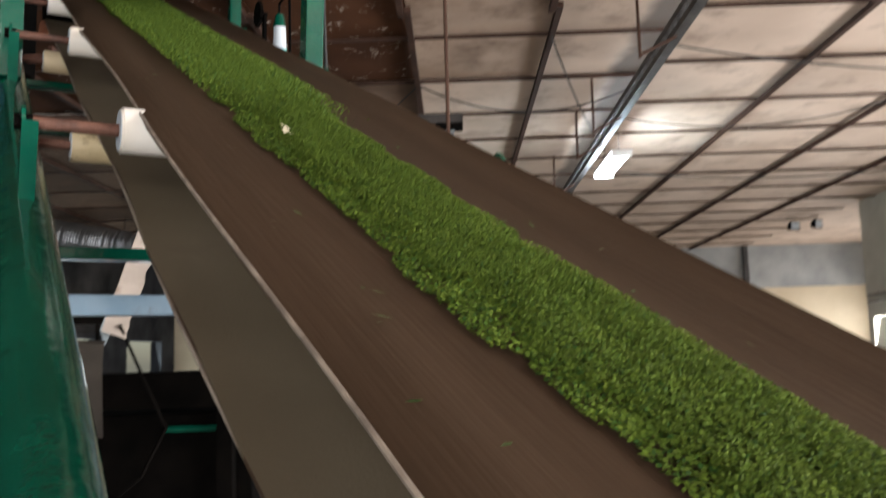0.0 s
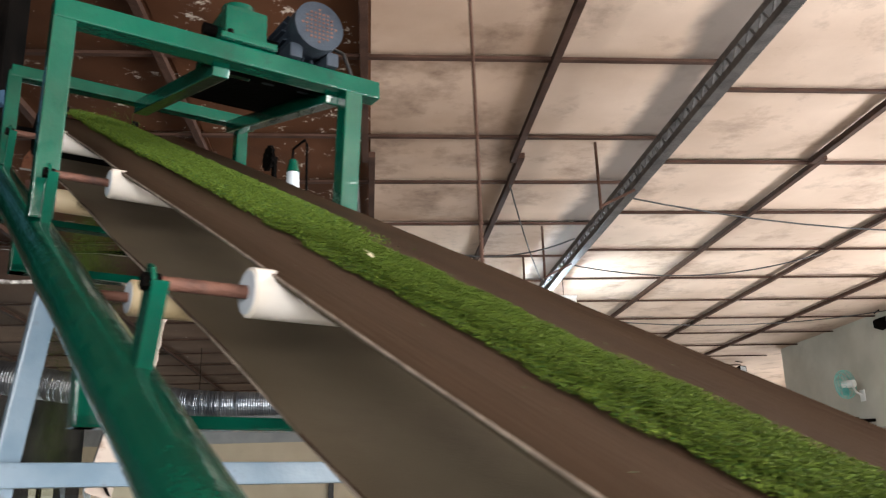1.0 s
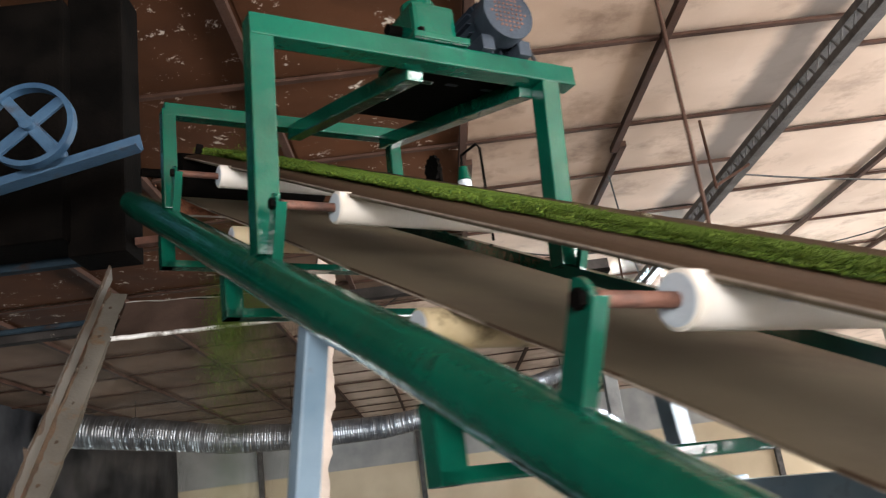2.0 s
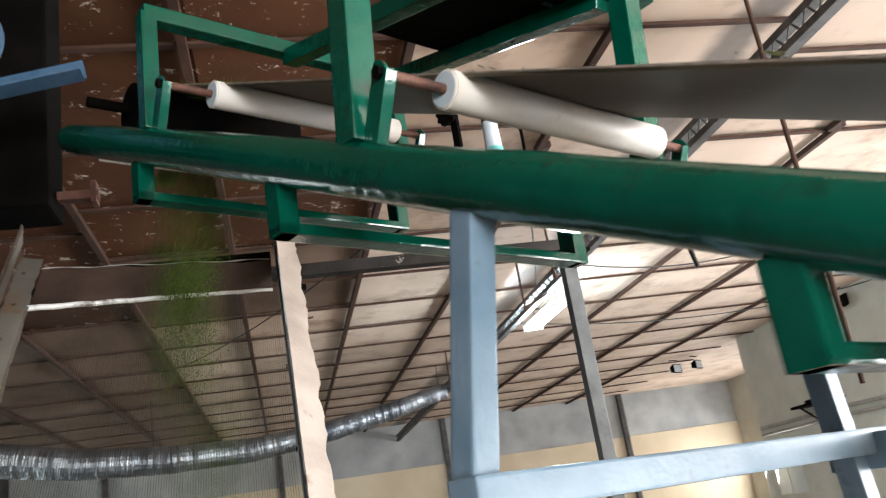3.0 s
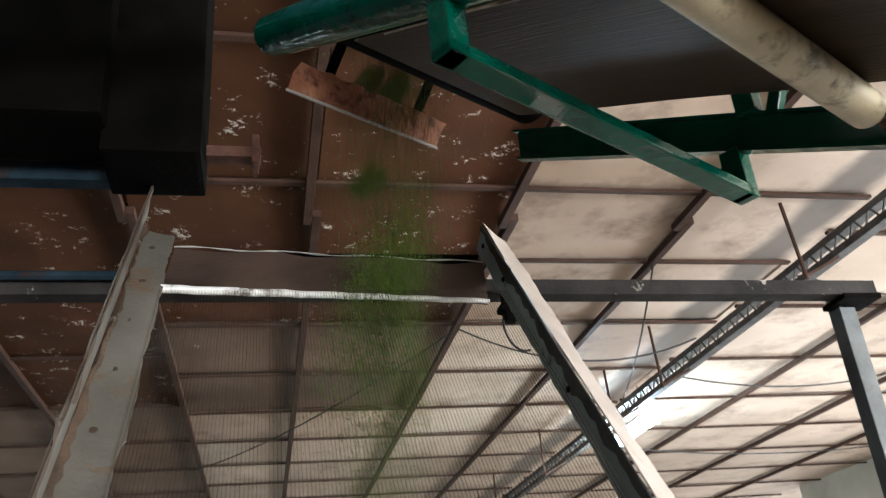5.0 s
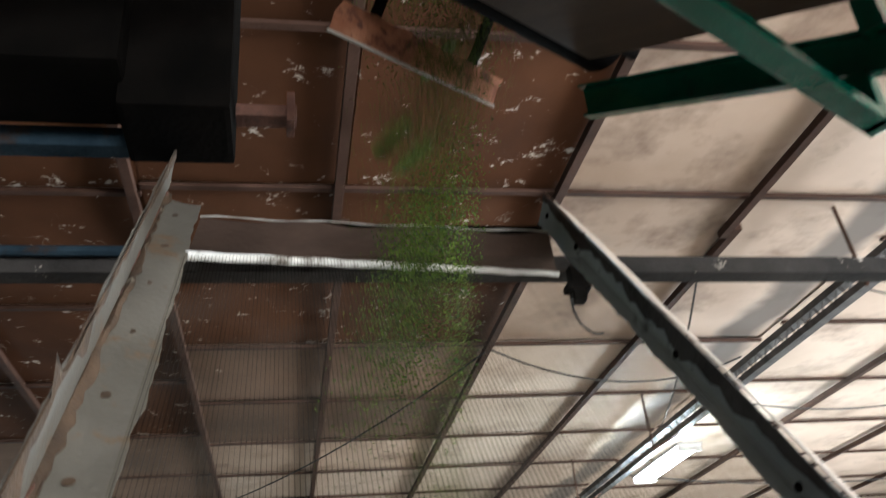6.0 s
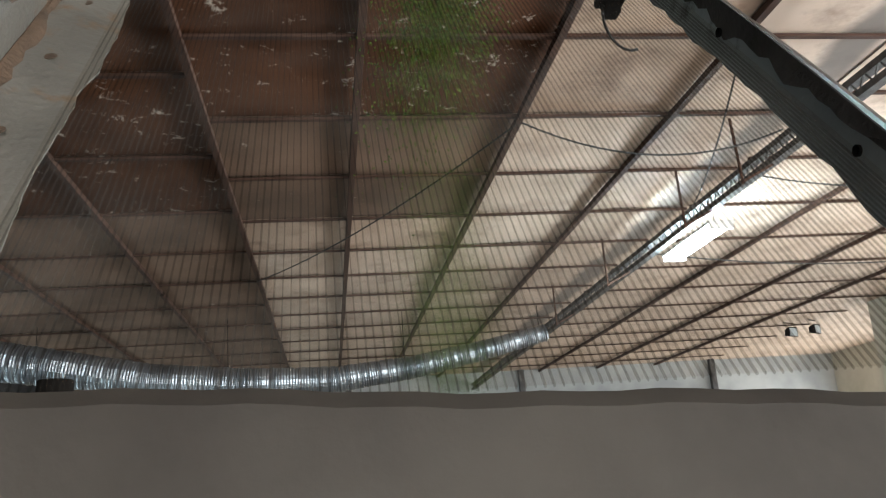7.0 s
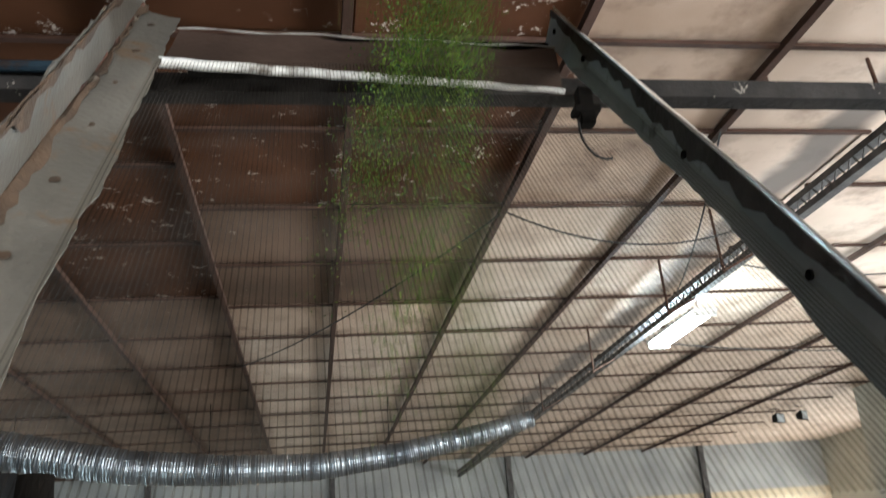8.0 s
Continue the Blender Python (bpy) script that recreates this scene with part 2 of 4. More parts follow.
def clear(name, tint, rough, mixing):
    """A thin dusty plastic: mostly clear, with a little gloss and a little haze."""
    m = bpy.data.materials.new(name)
    m.use_nodes = True
    nt = m.node_tree
    n, l = nt.nodes, nt.links
    out = n["Material Output"]
    tr = n.new("ShaderNodeBsdfTransparent")
    tr.inputs["Color"].default_value = rgb(tint)
    df = n["Principled BSDF"]
    df.inputs["Base Color"].default_value = rgb((0.35, 0.31, 0.27))
    df.inputs["Roughness"].default_value = rough
    no = n.new("ShaderNodeTexNoise")
    no.inputs["Scale"].default_value, no.inputs["Detail"].default_value = 6.0, 8.0
    mr = n.new("ShaderNodeMapRange")
    mr.inputs["From Min"].default_value, mr.inputs["From Max"].default_value = 0.35, 0.7
    mr.inputs["To Min"].default_value, mr.inputs["To Max"].default_value = mixing
    l.new(no.outputs["Fac"], mr.inputs["Value"])
    mx = n.new("ShaderNodeMixShader")
    l.new(mr.outputs[0], mx.inputs["Fac"])
    l.new(tr.outputs[0], mx.inputs[1])
    l.new(df.outputs[0], mx.inputs[2])
    l.new(mx.outputs[0], out.inputs["Surface"])
    return m


M_CLEAR = clear("clear plastic", (0.95, 0.94, 0.92), 0.3, (0.0, 0.03))
M_RIB = clear("plastic rib", (0.83, 0.82, 0.81), 0.35, (0.0, 0.025))
M_TUBE = glow("lit tube", (0.75, 0.92, 1.0), 30.0)


# ---------------- mesh helpers ----------------
def link_mesh(name, bm, mat, parent=None, label="", smooth=False):
    me = bpy.data.meshes.new(name)
    bmesh.ops.recalc_face_normals(bm, faces=bm.faces[:])
    bm.to_mesh(me)
    bm.free()
    for m in (mat if isinstance(mat, (list, tuple)) else [mat]):
        me.materials.append(m)
    if smooth:
        me.shade_smooth()
        me.set_sharp_from_angle(angle=radians(40))
    ob = new(name, me)
    if parent:
        ob.parent = parent
    if label:
        ob["label"] = label
    return ob


def part(name, bm, mat, parent, label="", smooth=False):
    return link_mesh(name, bm, mat, parent, label, smooth)


def box(bm, lo, hi, f=None, bevel=0.0):
    """A box between two corners, its points put through f."""
    vs = []
    for x in (lo[0], hi[0]):
        for y in (lo[1], hi[1]):
            for z in (lo[2], hi[2]):
                vs.append(bm.verts.new(f(x, y, z) if f else (x, y, z)))
    fs = [bm.faces.new([vs[i] for i in q]) for q in ((0, 1, 3, 2), (4, 6, 7, 5), (0, 4, 5, 1), (2, 3, 7, 6), (0, 2, 6, 4), (1, 5, 7, 3))]
    if bevel:
        es = {e for q in fs for e in q.edges}
        bmesh.ops.bevel(bm, geom=list(es), offset=bevel, segments=2, affect="EDGES", profile=0.7)
    return vs


def beam_between(bm, p, q, w, d, up=(0, 0, 1), bevel=0.003, roll=None):
    """A bar from p to q, w wide across and d deep along up."""
    p, q = Vector(p), Vector(q)
    a = (q - p).normalized()
    s = a.cross(Vector(up)).normalized()
    u = s.cross(a).normalized()
    L = (q - p).length
    box(bm, (0, -w / 2, -d / 2), (L, w / 2, d / 2), lambda x, y, z: p + a * x + s * y + u * z, bevel)


def rod(bm, p, q, r, n=20, r2=None, caps=True):
    p, q = Vector(p), Vector(q)
    a = (q - p).normalized()
    s = a.orthogonal().normalized()
    u = a.cross(s)
    rings = []
    for c, rr in ((p, r), (q, r if r2 is None else r2)):
        rings.append([bm.verts.new(c + (s * math.cos(2 * math.pi * k / n) + u * math.sin(2 * math.pi * k / n)) * rr) for k in range(n)])
    for k in range(n):
        bm.faces.new((rings[0][k], rings[0][(k + 1) % n], rings[1][(k + 1) % n], rings[1][k]))
    if caps:
        bm.faces.new(rings[0][::-1])
        bm.faces.new(rings[1])


def tube_path(bm, pts, r, n=8):
    """A round cable or pipe along points."""
    pts = [Vector(p) for p in pts]
    rings = []
    for i, p in enumerate(pts):
        a = (pts[min(i + 1, len(pts) - 1)] - pts[max(i - 1, 0)]).normalized()
        s = a.cross(Vector((0.13, 0.31, 0.94))).normalized()
        u = a.cross(s)
        rr = r(i) if callable(r) else r
        rings.append([bm.verts.new(p + (s * math.cos(2 * math.pi * k / n) + u * math.sin(2 * math.pi * k / n)) * rr) for k in range(n)])
    for a, b in zip(rings, rings[1:]):
        for k in range(n):
            bm.faces.new((a[k], a[(k + 1) % n], b[(k + 1) % n], b[k]))
    bm.faces.new(rings[0][::-1])
    bm.faces.new(rings[-1])


def empty(name, at=(0, 0, 0)):
    ob = new(name)
    ob.location = at
    ob.empty_display_size = 0.1
    return ob


def sag(p, q, drop, n=14):
    p, q = Vector(p), Vector(q)
    return [p.lerp(q, i / n) - Vector((0, 0, drop * 4 * (i / n) * (1 - i / n))) for i in range(n + 1)]


# ---------------- hall ----------------
def wall(name, lo, hi, mat, label):
    bm = bmesh.new()
    box(bm, lo, hi)
    return tagged(link_mesh(name, bm, mat), label, "wall", kind="structure")


bm = bmesh.new()
box(bm, (XW - 0.3, YS - 0.3, -0.15), (XF + 0.3, YN + 0.3, 0.0))
tagged(link_mesh("floor", bm, M_CONC), "worn grey concrete factory floor", "floor", kind="structure")
wall("wall_north", (XW - 0.3, YN, 3.15), (XF + 0.3, YN + 0.25, CEIL + 0.3), M_GREYWALL, "far grey cement sheet wall of the hall")
wall("wall_north_base", (XW - 0.3, YN - 0.02, 0), (XF + 0.3, YN + 0.25, 3.147), M_CREAMWALL, "cream lower part of the far wall")
for x in (-5.2, -0.8, 3.7, 8.95):
    bm = bmesh.new()
    box(bm, (x - 0.07, YN - 0.16, 0), (x + 0.07, YN - 0.022, CEIL), None, 0.006)
    tagged(link_mesh("wall_post", bm, M_GIRDER), "dark steel post against the far wall", "post", "wall posts", "structure")
bm = bmesh.new()
y = YS
for y0, y1, z0, z1 in WEST:
    box(bm, (XW - 0.3, y, 0), (XW, y0, CEIL + 0.3))
    box(bm, (XW - 0.3, y0, 0), (XW, y1, z0))
    box(bm, (XW - 0.3, y0, z1), (XW, y1, CEIL + 0.3))
    y = y1
box(bm, (XW - 0.3, y, 0), (XW, YN, CEIL + 0.3))
tagged(link_mesh("wall_west", bm, M_DARKWALL), "near black side wall with low openings added for light", "wall", kind="structure")
bm = bmesh.new()
box(bm, (XW - 0.3, YS - 0.3, 0), (SOUTH_GAP[0], YS, CEIL + 0.3))
box(bm, (SOUTH_GAP[1], YS - 0.3, 0), (XE + 0.3, YS, CEIL + 0.3))
box(bm, (SOUTH_GAP[0], YS - 0.3, SOUTH_GAP[3]), (SOUTH_GAP[1], YS, CEIL + 0.3))
tagged(link_mesh("wall_south", bm, M_WALL), "pale wall with a wide opening added for light", "wall", kind="structure")
# east wall, built round its openings
bm = bmesh.new()
y = YS
for y0, y1, z0, z1 in OPENINGS:
    box(bm, (XE, y, 0), (XE + 0.25, y0, CEIL + 0.3))
    if z0 > 0:
        box(bm, (XE, y0, 0), (XE + 0.25, y1, z0))
    box(bm, (XE, y0, z1), (XE + 0.25, y1, CEIL + 0.3))
    y = y1
box(bm, (XE, y, 0), (XE + 0.25, YC, CEIL + 0.3))
box(bm, (XE + 0.25, YC - 0.25, 0), (XF + 0.25, YC, CEIL + 0.3))
y = YC
for y0, y1, z0, z1 in FAR:
    box(bm, (XF, y, 0), (XF + 0.25, y0, CEIL + 0.3))
    box(bm, (XF, y0, 0), (XF + 0.25, y1, z0))
    box(bm, (XF, y0, z1), (XF + 0.25, y1, CEIL + 0.3))
    y = y1
box(bm, (XF, y, 0), (XF + 0.25, YN, CEIL + 0.3))
tagged(link_mesh("wall_east", bm, M_WALL), "pale lime washed side wall with window openings", "wall", kind="structure")

# ceiling grid: battens along y at these x, cross battens along x at these y, bay by bay
RAFTERS_W, RAFTERS_M, RAFTERS_E = [-6.5, -5.0, -3.5], [-2.17, -1.042, 0.259, 1.524], [4.2, 5.78, 7.38]
GIRDER_X = 2.72
PUR_M = [4.975, 6.262, 7.295, 8.552, 9.835, 11.085, 12.315]
PUR_M = [4.975 - 1.24 * k for k in range(9, 0, -1)] + PUR_M + [12.315 + 1.22 * k for k in range(1, 10)]
PUR_W = [10.75 + 1.47 * k for k in range(-12, 10) if YS < 10.75 + 1.47 * k < YN]
PUR_E = [5.38 + 1.40 * k for k in range(-8, 14) if YS < 5.38 + 1.40 * k < YN]
bays = [([XW] + RAFTERS_W + [-2.17], PUR_W), (RAFTERS_M + [GIRDER_X], PUR_M), ([GIRDER_X] + RAFTERS_E + [XE], PUR_E)]
rng = random.Random(4)
bm = bmesh.new()
for xs, ys in bays:
    ys = [YS] + ys + [YN]
    for x0, x1 in zip(xs, xs[1:]):
        for y0, y1 in zip(ys, ys[1:]):
            if y1 - y0 < 0.05:
                continue
            d = rng.uniform(-0.006, 0.006)
            # brown boards near the machine; boards further west painted darker for weaker light
            brown_or_dim = (x1 < 0.3 and y1 < 8.7) or (x1 < -2.1 and y1 < 11.4)
            if brown_or_dim:
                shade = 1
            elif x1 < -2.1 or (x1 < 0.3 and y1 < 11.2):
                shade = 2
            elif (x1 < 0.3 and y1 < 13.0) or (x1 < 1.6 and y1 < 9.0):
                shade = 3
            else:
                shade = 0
            nx, ny = 4, 4
            grid = [[bm.verts.new((x0 + (x1 - x0) * i / nx, y0 + (y1 - y0) * j / ny,
                                   CEIL + d - 0.018 * rng.random() * math.sin(math.pi * i / nx) * math.sin(math.pi * j / ny))) for j in range(ny + 1)] for i in range(nx + 1)]
            for i in range(nx):
                for j in range(ny):
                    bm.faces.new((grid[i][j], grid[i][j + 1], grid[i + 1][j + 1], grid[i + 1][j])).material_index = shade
box(bm, (XW - 0.3, YS - 0.3, CEIL + 0.05), (XE + 0.3, YN + 0.3, CEIL + 0.3))
box(bm, (XE, YC - 0.3, CEIL), (XF + 0.3, YN + 0.3, CEIL + 0.3))
tagged(link_mesh("ceiling", bm, [M_BOARD, M_OLDBOARD, M_DIMBOARD, M_TANBOARD]), "brown stained cream ceiling boards in a batten grid, shade painted in", "ceiling", kind="structure")


def batten(p, q, w, d, name="ceiling_batten", label="brown painted batten under the ceiling boards"):
    bm = bmesh.new()
    beam_between(bm, p, q, w, d, bevel=0.004)
    return tagged(link_mesh(name, bm, M_BATTEN), label, "batten", "ceiling battens", "structure")


for x in RAFTERS_W + RAFTERS_M + RAFTERS_E:
    # lengths butt with a small sideways step at the joints
    cuts = [YS, -1.0, 6.6, 14.0, YN]
    for k, (a, b) in enumerate(zip(cuts, cuts[1:])):
        s = 0.012 if b > 6.6 else -0.045
        batten((x + s, a, CEIL - 0.045), (x + s, b + (0.12 if b < YN else 0), CEIL - 0.045), 0.055, 0.05)
for (xs, ys), (a, b) in zip(bays, ((XW, -2.17), (-2.17, GIRDER_X), (GIRDER_X, XE))):
    for y in ys:
        batten((a, y, CEIL - 0.028), (b, y, CEIL - 0.028), 0.045, 0.022)


# lattice girder along the hall
def lattice_girder():
    g = empty("lattice_girder", (2.42, 0, 4.0))
    x0, za, zb = 0.0, -0.058, 0.058
    for z in (za, zb):
        bm = bmesh.new()
        beam_between(bm, (x0 - 0.04, YS, z), (x0 - 0.04, YN, z), 0.008, 0.05, bevel=0.001)
        beam_between(bm, (x0 + 0.0, YS, z - 0.021), (x0 + 0.0, YN, z - 0.021), 0.075, 0.008, bevel=0.001)
        part("chord", bm, M_GIRDER, g)
    bm = bmesh.new()
    y, s = YS + 0.1, 1
    while y < YN - 0.2:
        beam_between(bm, (x0 - 0.03, y, za * s), (x0 - 0.03, y + 0.085, zb * s), 0.011, 0.011, bevel=0.0)
        y, s = y + 0.085, -s
    part("lacing", bm, M_GIRDER, g, "zigzag lacing bars")
    return tagged(g, "dark dusty steel lattice girder under the ceiling", "girder", kind="structure")


lattice_girder()
bm = bmesh.new()
tube_path(bm, [(0.585, 2.44, CEIL), (0.580, 2.44, 3.4), (0.588, 2.45, 2.6), (0.584, 2.44, 1.75)], 0.0065, 8)
tagged(link_mesh("hanging_conduit", bm, M_BATTEN, smooth=True), "thin brown conduit hanging from the ceiling", "conduit")
# hangers from the cross battens beside the girder
for y in (6.40, 8.70, 9.90, 12.3, 14.8):
    bm = bmesh.new()
    rod(bm, (2.12, y, CEIL), (2.10, y - 0.08, CEIL - 0.62), 0.013, 8)
    beam_between(bm, (2.10, y - 0.08, CEIL - 0.60), (2.40, y - 0.06, CEIL - 0.45), 0.02, 0.02)
    tagged(link_mesh("hanger_rod", bm, M_BATTEN), "thin brown steel hanger rod under the ceiling", "hanger", "hanger rods", "structure")


# ---------------- conveyor ----------------
O = Vector((0.056, 1.135, 1.846))           # end of the roller that the camera passes
HX, HY, TZ = -0.48805, 0.87281, 0.5030      # level heading of the belt and its rise


def C(u, v, w):
    """u along the belt (level metres), v across it, w straight up."""
    return Vector((O.x + HX * u + HY * v, O.y + HY * u - HX * v, O.z + TZ * u + w))


U0, U1 = -2.9, 2.66
conv = empty("belt_conveyor", C(0, 0.3, -0.2))
CI = Matrix.Translation(-C(0, 0.3, -0.2))


def cpart(name, bm, mat, label="", parent=None, smooth=False):
    bm.transform(CI)
    return part(name, bm, mat, parent or conv, label, smooth)


def side_pipe(v, w, radius):
    """A round steel tube beside the belt, with welded lengths and a blunt closed end."""
    bm = bmesh.new()
    n = 28
    d = (C(1, v, w) - C(0, v, w)).normalized()
    side = Vector((HY, -HX, 0)).normalized()
    up = side.cross(d).normalized()
    if up.z < 0:
        up = -up
    us = [U0 + (U1 - 0.06 - U0) * k / 60 for k in range(61)]
    rings = []
    for k, u in enumerate(us):
        rr = radius + 0.0006 * math.sin(u * 9.0) + (0.0022 if k in (19, 39) else 0.0)
        if k == 60:
            rr *= 0.93
        c = C(u, v, w) + up * 0.0008 * math.sin(u * 4.1)
        rings.append([bm.verts.new(c + (side * math.cos(2 * math.pi * i / n) + up * math.sin(2 * math.pi * i / n)) * rr) for i in range(n)])
    for a, b in zip(rings, rings[1:]):
        for i in range(n):
            bm.faces.new((a[i], a[(i + 1) % n], b[(i + 1) % n], b[i]))
    bm.faces.new(rings[0][::-1])
    bm.faces.new(rings[-1])
    return bm


def channel(vo, s):
    """A rolled channel: web at vo, flanges towards s."""
    bm = bmesh.new()
    prof = [(0, 0), (0.028, 0.002), (0.028, 0.009), (0.007, 0.011), (0.007, 0.094), (0.028, 0.096), (0.028, 0.103), (0, 0.105)]
    ra = [bm.verts.new(C(U0, vo + s * a, -0.235 + b)) for a, b in prof]
    rb = [bm.verts.new(C(U1, vo + s * a, -0.235 + b)) for a, b in prof]
    n = len(prof)
    for i in range(n):
        bm.faces.new((ra[i], ra[(i + 1) % n], rb[(i + 1) % n], rb[i]))
    bm.faces.new(ra)
    bm.faces.new(rb[::-1])
    es = [e for e in bm.edges if (e.verts[0].co - e.verts[1].co).length > 3]
    bmesh.ops.bevel(bm, geom=es, offset=0.002, segments=2, affect="EDGES")
    return bm


cpart("side_pipe", side_pipe(-0.1375, -0.188, 0.0505), M_GREEN, "glossy green enamelled round side pipe", smooth=True)
cpart("side_channel", channel(0.72, -1), M_GREEN, "green enamelled steel side channel")

# belt: carrying run, head turn and return run as one band
PROF = [(0.028, -0.016), (0.042, -0.007), (0.09, 0.001), (0.20, -0.002), (0.34, -0.004), (0.46, -0.003), (0.52, 0.000), (0.56, 0.007), (0.582, 0.016)]


def belt():
    bm = bmesh.new()
    r = random.Random(2)
    rows = []
    path = []
    u = U0
    while u < 2.46:
        path.append((u, 0.052, 1.0))
        u += 0.1
    cu, cw, R = 2.50, -0.047, 0.099
    for k in range(9):
        a = radians(90 - 22.5 * k)
        path.append((cu + R * math.cos(a), cw + R * math.sin(a), max(0.0, 1 - k / 3)))
    u = 2.46
    while u > U0:
        path.append((u, -0.146, 0.0))
        u -= 0.1
    for u, w, k in path:
        wob = 0.004 * math.sin(u * 5.1) + 0.003 * math.sin(u * 11.7)
        rows.append([bm.verts.new(C(u, (v if k > 0.5 or v < 0.5 else 0.5 + (v - 0.5) * 0.75) + (wob if i in (0, 8) else 0), w + dz * k)) for i, (v, dz) in enumerate(PROF)])
    for a, b in zip(rows, rows[1:]):
        for i in range(8):
            bm.faces.new((a[i], b[i], b[i + 1], a[i + 1]))
    bmesh.ops.recalc_face_normals(bm, faces=bm.faces[:])
    g = bmesh.ops.solidify(bm, geom=bm.faces[:], thickness=0.006)
    return bm


def belt_sides():
    bm = belt()
    bmesh.ops.recalc_face_normals(bm, faces=bm.faces[:])
    bm.normal_update()
    for f in bm.faces:
        p = f.calc_center_median()
        u = (p.x - O.x) * HX + (p.y - O.y) * HY
        w = p.z - O.z - TZ * u
        upper = w > -0.05
        f.material_index = int((upper and f.normal.z < 0) or (not upper and f.normal.z > 0))
    return bm


cpart("belt", belt_sides(), [M_BELT, M_BELTIN], "dusty brown rubber conveyor belt", smooth=True)
bm = bmesh.new()
for w, k in ((0.052, 1), (-0.146, 0)):
    tube_path(bm, [C(U0 + 0.1 * i, 0.028 + 0.004 * math.sin((U0 + 0.1 * i) * 5.1), w - 0.014 * k) for i in range(54)], 0.0024, 6)
cpart("belt_edge", bm, M_BELTEDGE, "pale frayed cord edge of the belt")
# head drum
bm = bmesh.new()
rod(bm, C(2.50, 0.02, -0.047), C(2.50, 0.62, -0.047), 0.090, 32)
rod(bm, C(2.50, -0.12, -0.047), C(2.50, 0.73, -0.047), 0.018, 12)
cpart("head_drum", bm, M_DARK, "dark steel head drum", smooth=True)

R_UP = [-2.5, -1.3, 0.0, 0.964, 1.869]


def roller(u, w, mat, v0=0.0, v1=0.62, r=0.038, out=(-0.128, 0.735)):
    bm = bmesh.new()
    rod(bm, C(u, v0, w), C(u, v1, w), r, 32)
    es = [e for e in bm.edges if abs(e.verts[0].co.dot(e.verts[1].co)) > 0 and len(e.link_faces) == 2 and any(len(f.verts) > 4 for f in e.link_faces)]
    bmesh.ops.bevel(bm, geom=es, offset=0.003, segments=2, affect="EDGES")
    ob = cpart("roller", bm, mat, smooth=True)
    for a, b in ((v0 - 0.0015, v0), (v1, v1 + 0.0015)):
        bm = bmesh.new()
        rod(bm, C(u, a, w), C(u, b, w), r * 0.86, 28)
        cpart("end_cap", bm, M_CAP, "grey plastic end cap", ob)
    for a, b in ((out[0], v0 - 0.0015), (v1 + 0.0015, out[1])):
        bm = bmesh.new()
        rod(bm, C(u, a, w), C(u, b, w), 0.0105, 14)
        cpart("roller_shaft", bm, M_RUST, "rusty roller shaft", ob, True)


for u in R_UP:
    roller(u, 0.0, M_ROLLER)
bm = bmesh.new()
r = random.Random(14)
v = 0.135
while v < 0.235:                             # faded maker's print, plain bars along the tube
    wide = r.uniform(0.004, 0.010)
    a0 = r.uniform(-0.012, 0.012)
    ring = []
    for vv in (v, v + wide):
        ring.append([bm.verts.new(C(0.0, vv, 0.0) + Vector((-HX * math.cos(q), -HY * math.cos(q), math.sin(q))) * 0.0386) for q in (a0 - 0.30, a0 - 0.20, a0 - 0.10)])
    for k in range(2):
        bm.faces.new((ring[0][k], ring[0][k + 1], ring[1][k + 1], ring[1][k]))
    v += wide + r.uniform(0.002, 0.006)
cpart("worn_print", bm, M_CAP, "faded grey print in plain bars")
R_LOW = [-2.4, -1.3, 0.606, 1.70]
for u in R_LOW:
    roller(u, -0.19, M_CREAM, -0.02, 0.60, out=(-0.117, 0.712))


def bracket(u, v, s, w0=-0.140, w1=0.026, wid=0.035):
    """A flat bar with a round head that holds a roller shaft."""
    bm = bmesh.new()
    lean = 0.055 * (w1 - w0) / 0.16
    pts = [(u + lean - wid / 2, w0), (u + lean + wid / 2, w0 - 0.0)]
    top = [(u + wid / 2 * math.cos(a), w1 - wid / 2 + wid / 2 * math.sin(a)) for a in [radians(20 * k) for k in range(10)]]
    prof = [pts[0], pts[1]] + top
    ra = [bm.verts.new(C(a, v, b + TZ * (u - a) * 0 )) for a, b in prof]
    rb = [bm.verts.new(C(a, v + s * 0.006, b)) for a, b in prof]
    n = len(prof)
    for i in range(n):
        bm.faces.new((ra[i], ra[(i + 1) % n], rb[(i + 1) % n], rb[i]))
    bm.faces.new(ra)
    bm.faces.new(rb[::-1])
    # stiffening lip along one side
    p0, p1 = C(u + lean - wid / 2, v + s * 0.012, w0), C(u - wid / 2, v + s * 0.012, w1 - wid / 2)
    beam_between(bm, p0, p1, 0.024, 0.005, up=(HX, HY, 0), bevel=0.001)
    ob = cpart("bracket", bm, M_GREEN)
    bm = bmesh.new()
    rod(bm, C(u, v - s * 0.010, 0), C(u, v + s * 0.016, 0), 0.013, 6)
    cpart("bolt", bm, M_DARK, "shaft nut", ob)


for u in R_UP:
    bracket(u, -0.143, 1)
    bracket(u, 0.728, -1)


def hollow_bar(p, q, w, d, up=(0, 0, 1)):
    bm = bmesh.new()
    beam_between(bm, p, q, w, d, up, bevel=0.005)
    return bm


# drop frames under the channels
for u in (-1.6, -0.62, 0.36, 1.335, 2.03):
    for v in (-0.1375, 0.712):
        bm = hollow_bar(C(u, v, -0.232), C(u + 0.0, v, -0.352), 0.045, 0.05, (HX, HY, 0))
        cpart("drop_leg", bm, M_GREEN)
    bm = hollow_bar(C(u, -0.16, -0.340), C(u, 0.718, -0.340), 0.05, 0.024)
    cpart("cross_bar", bm, M_GREEN)

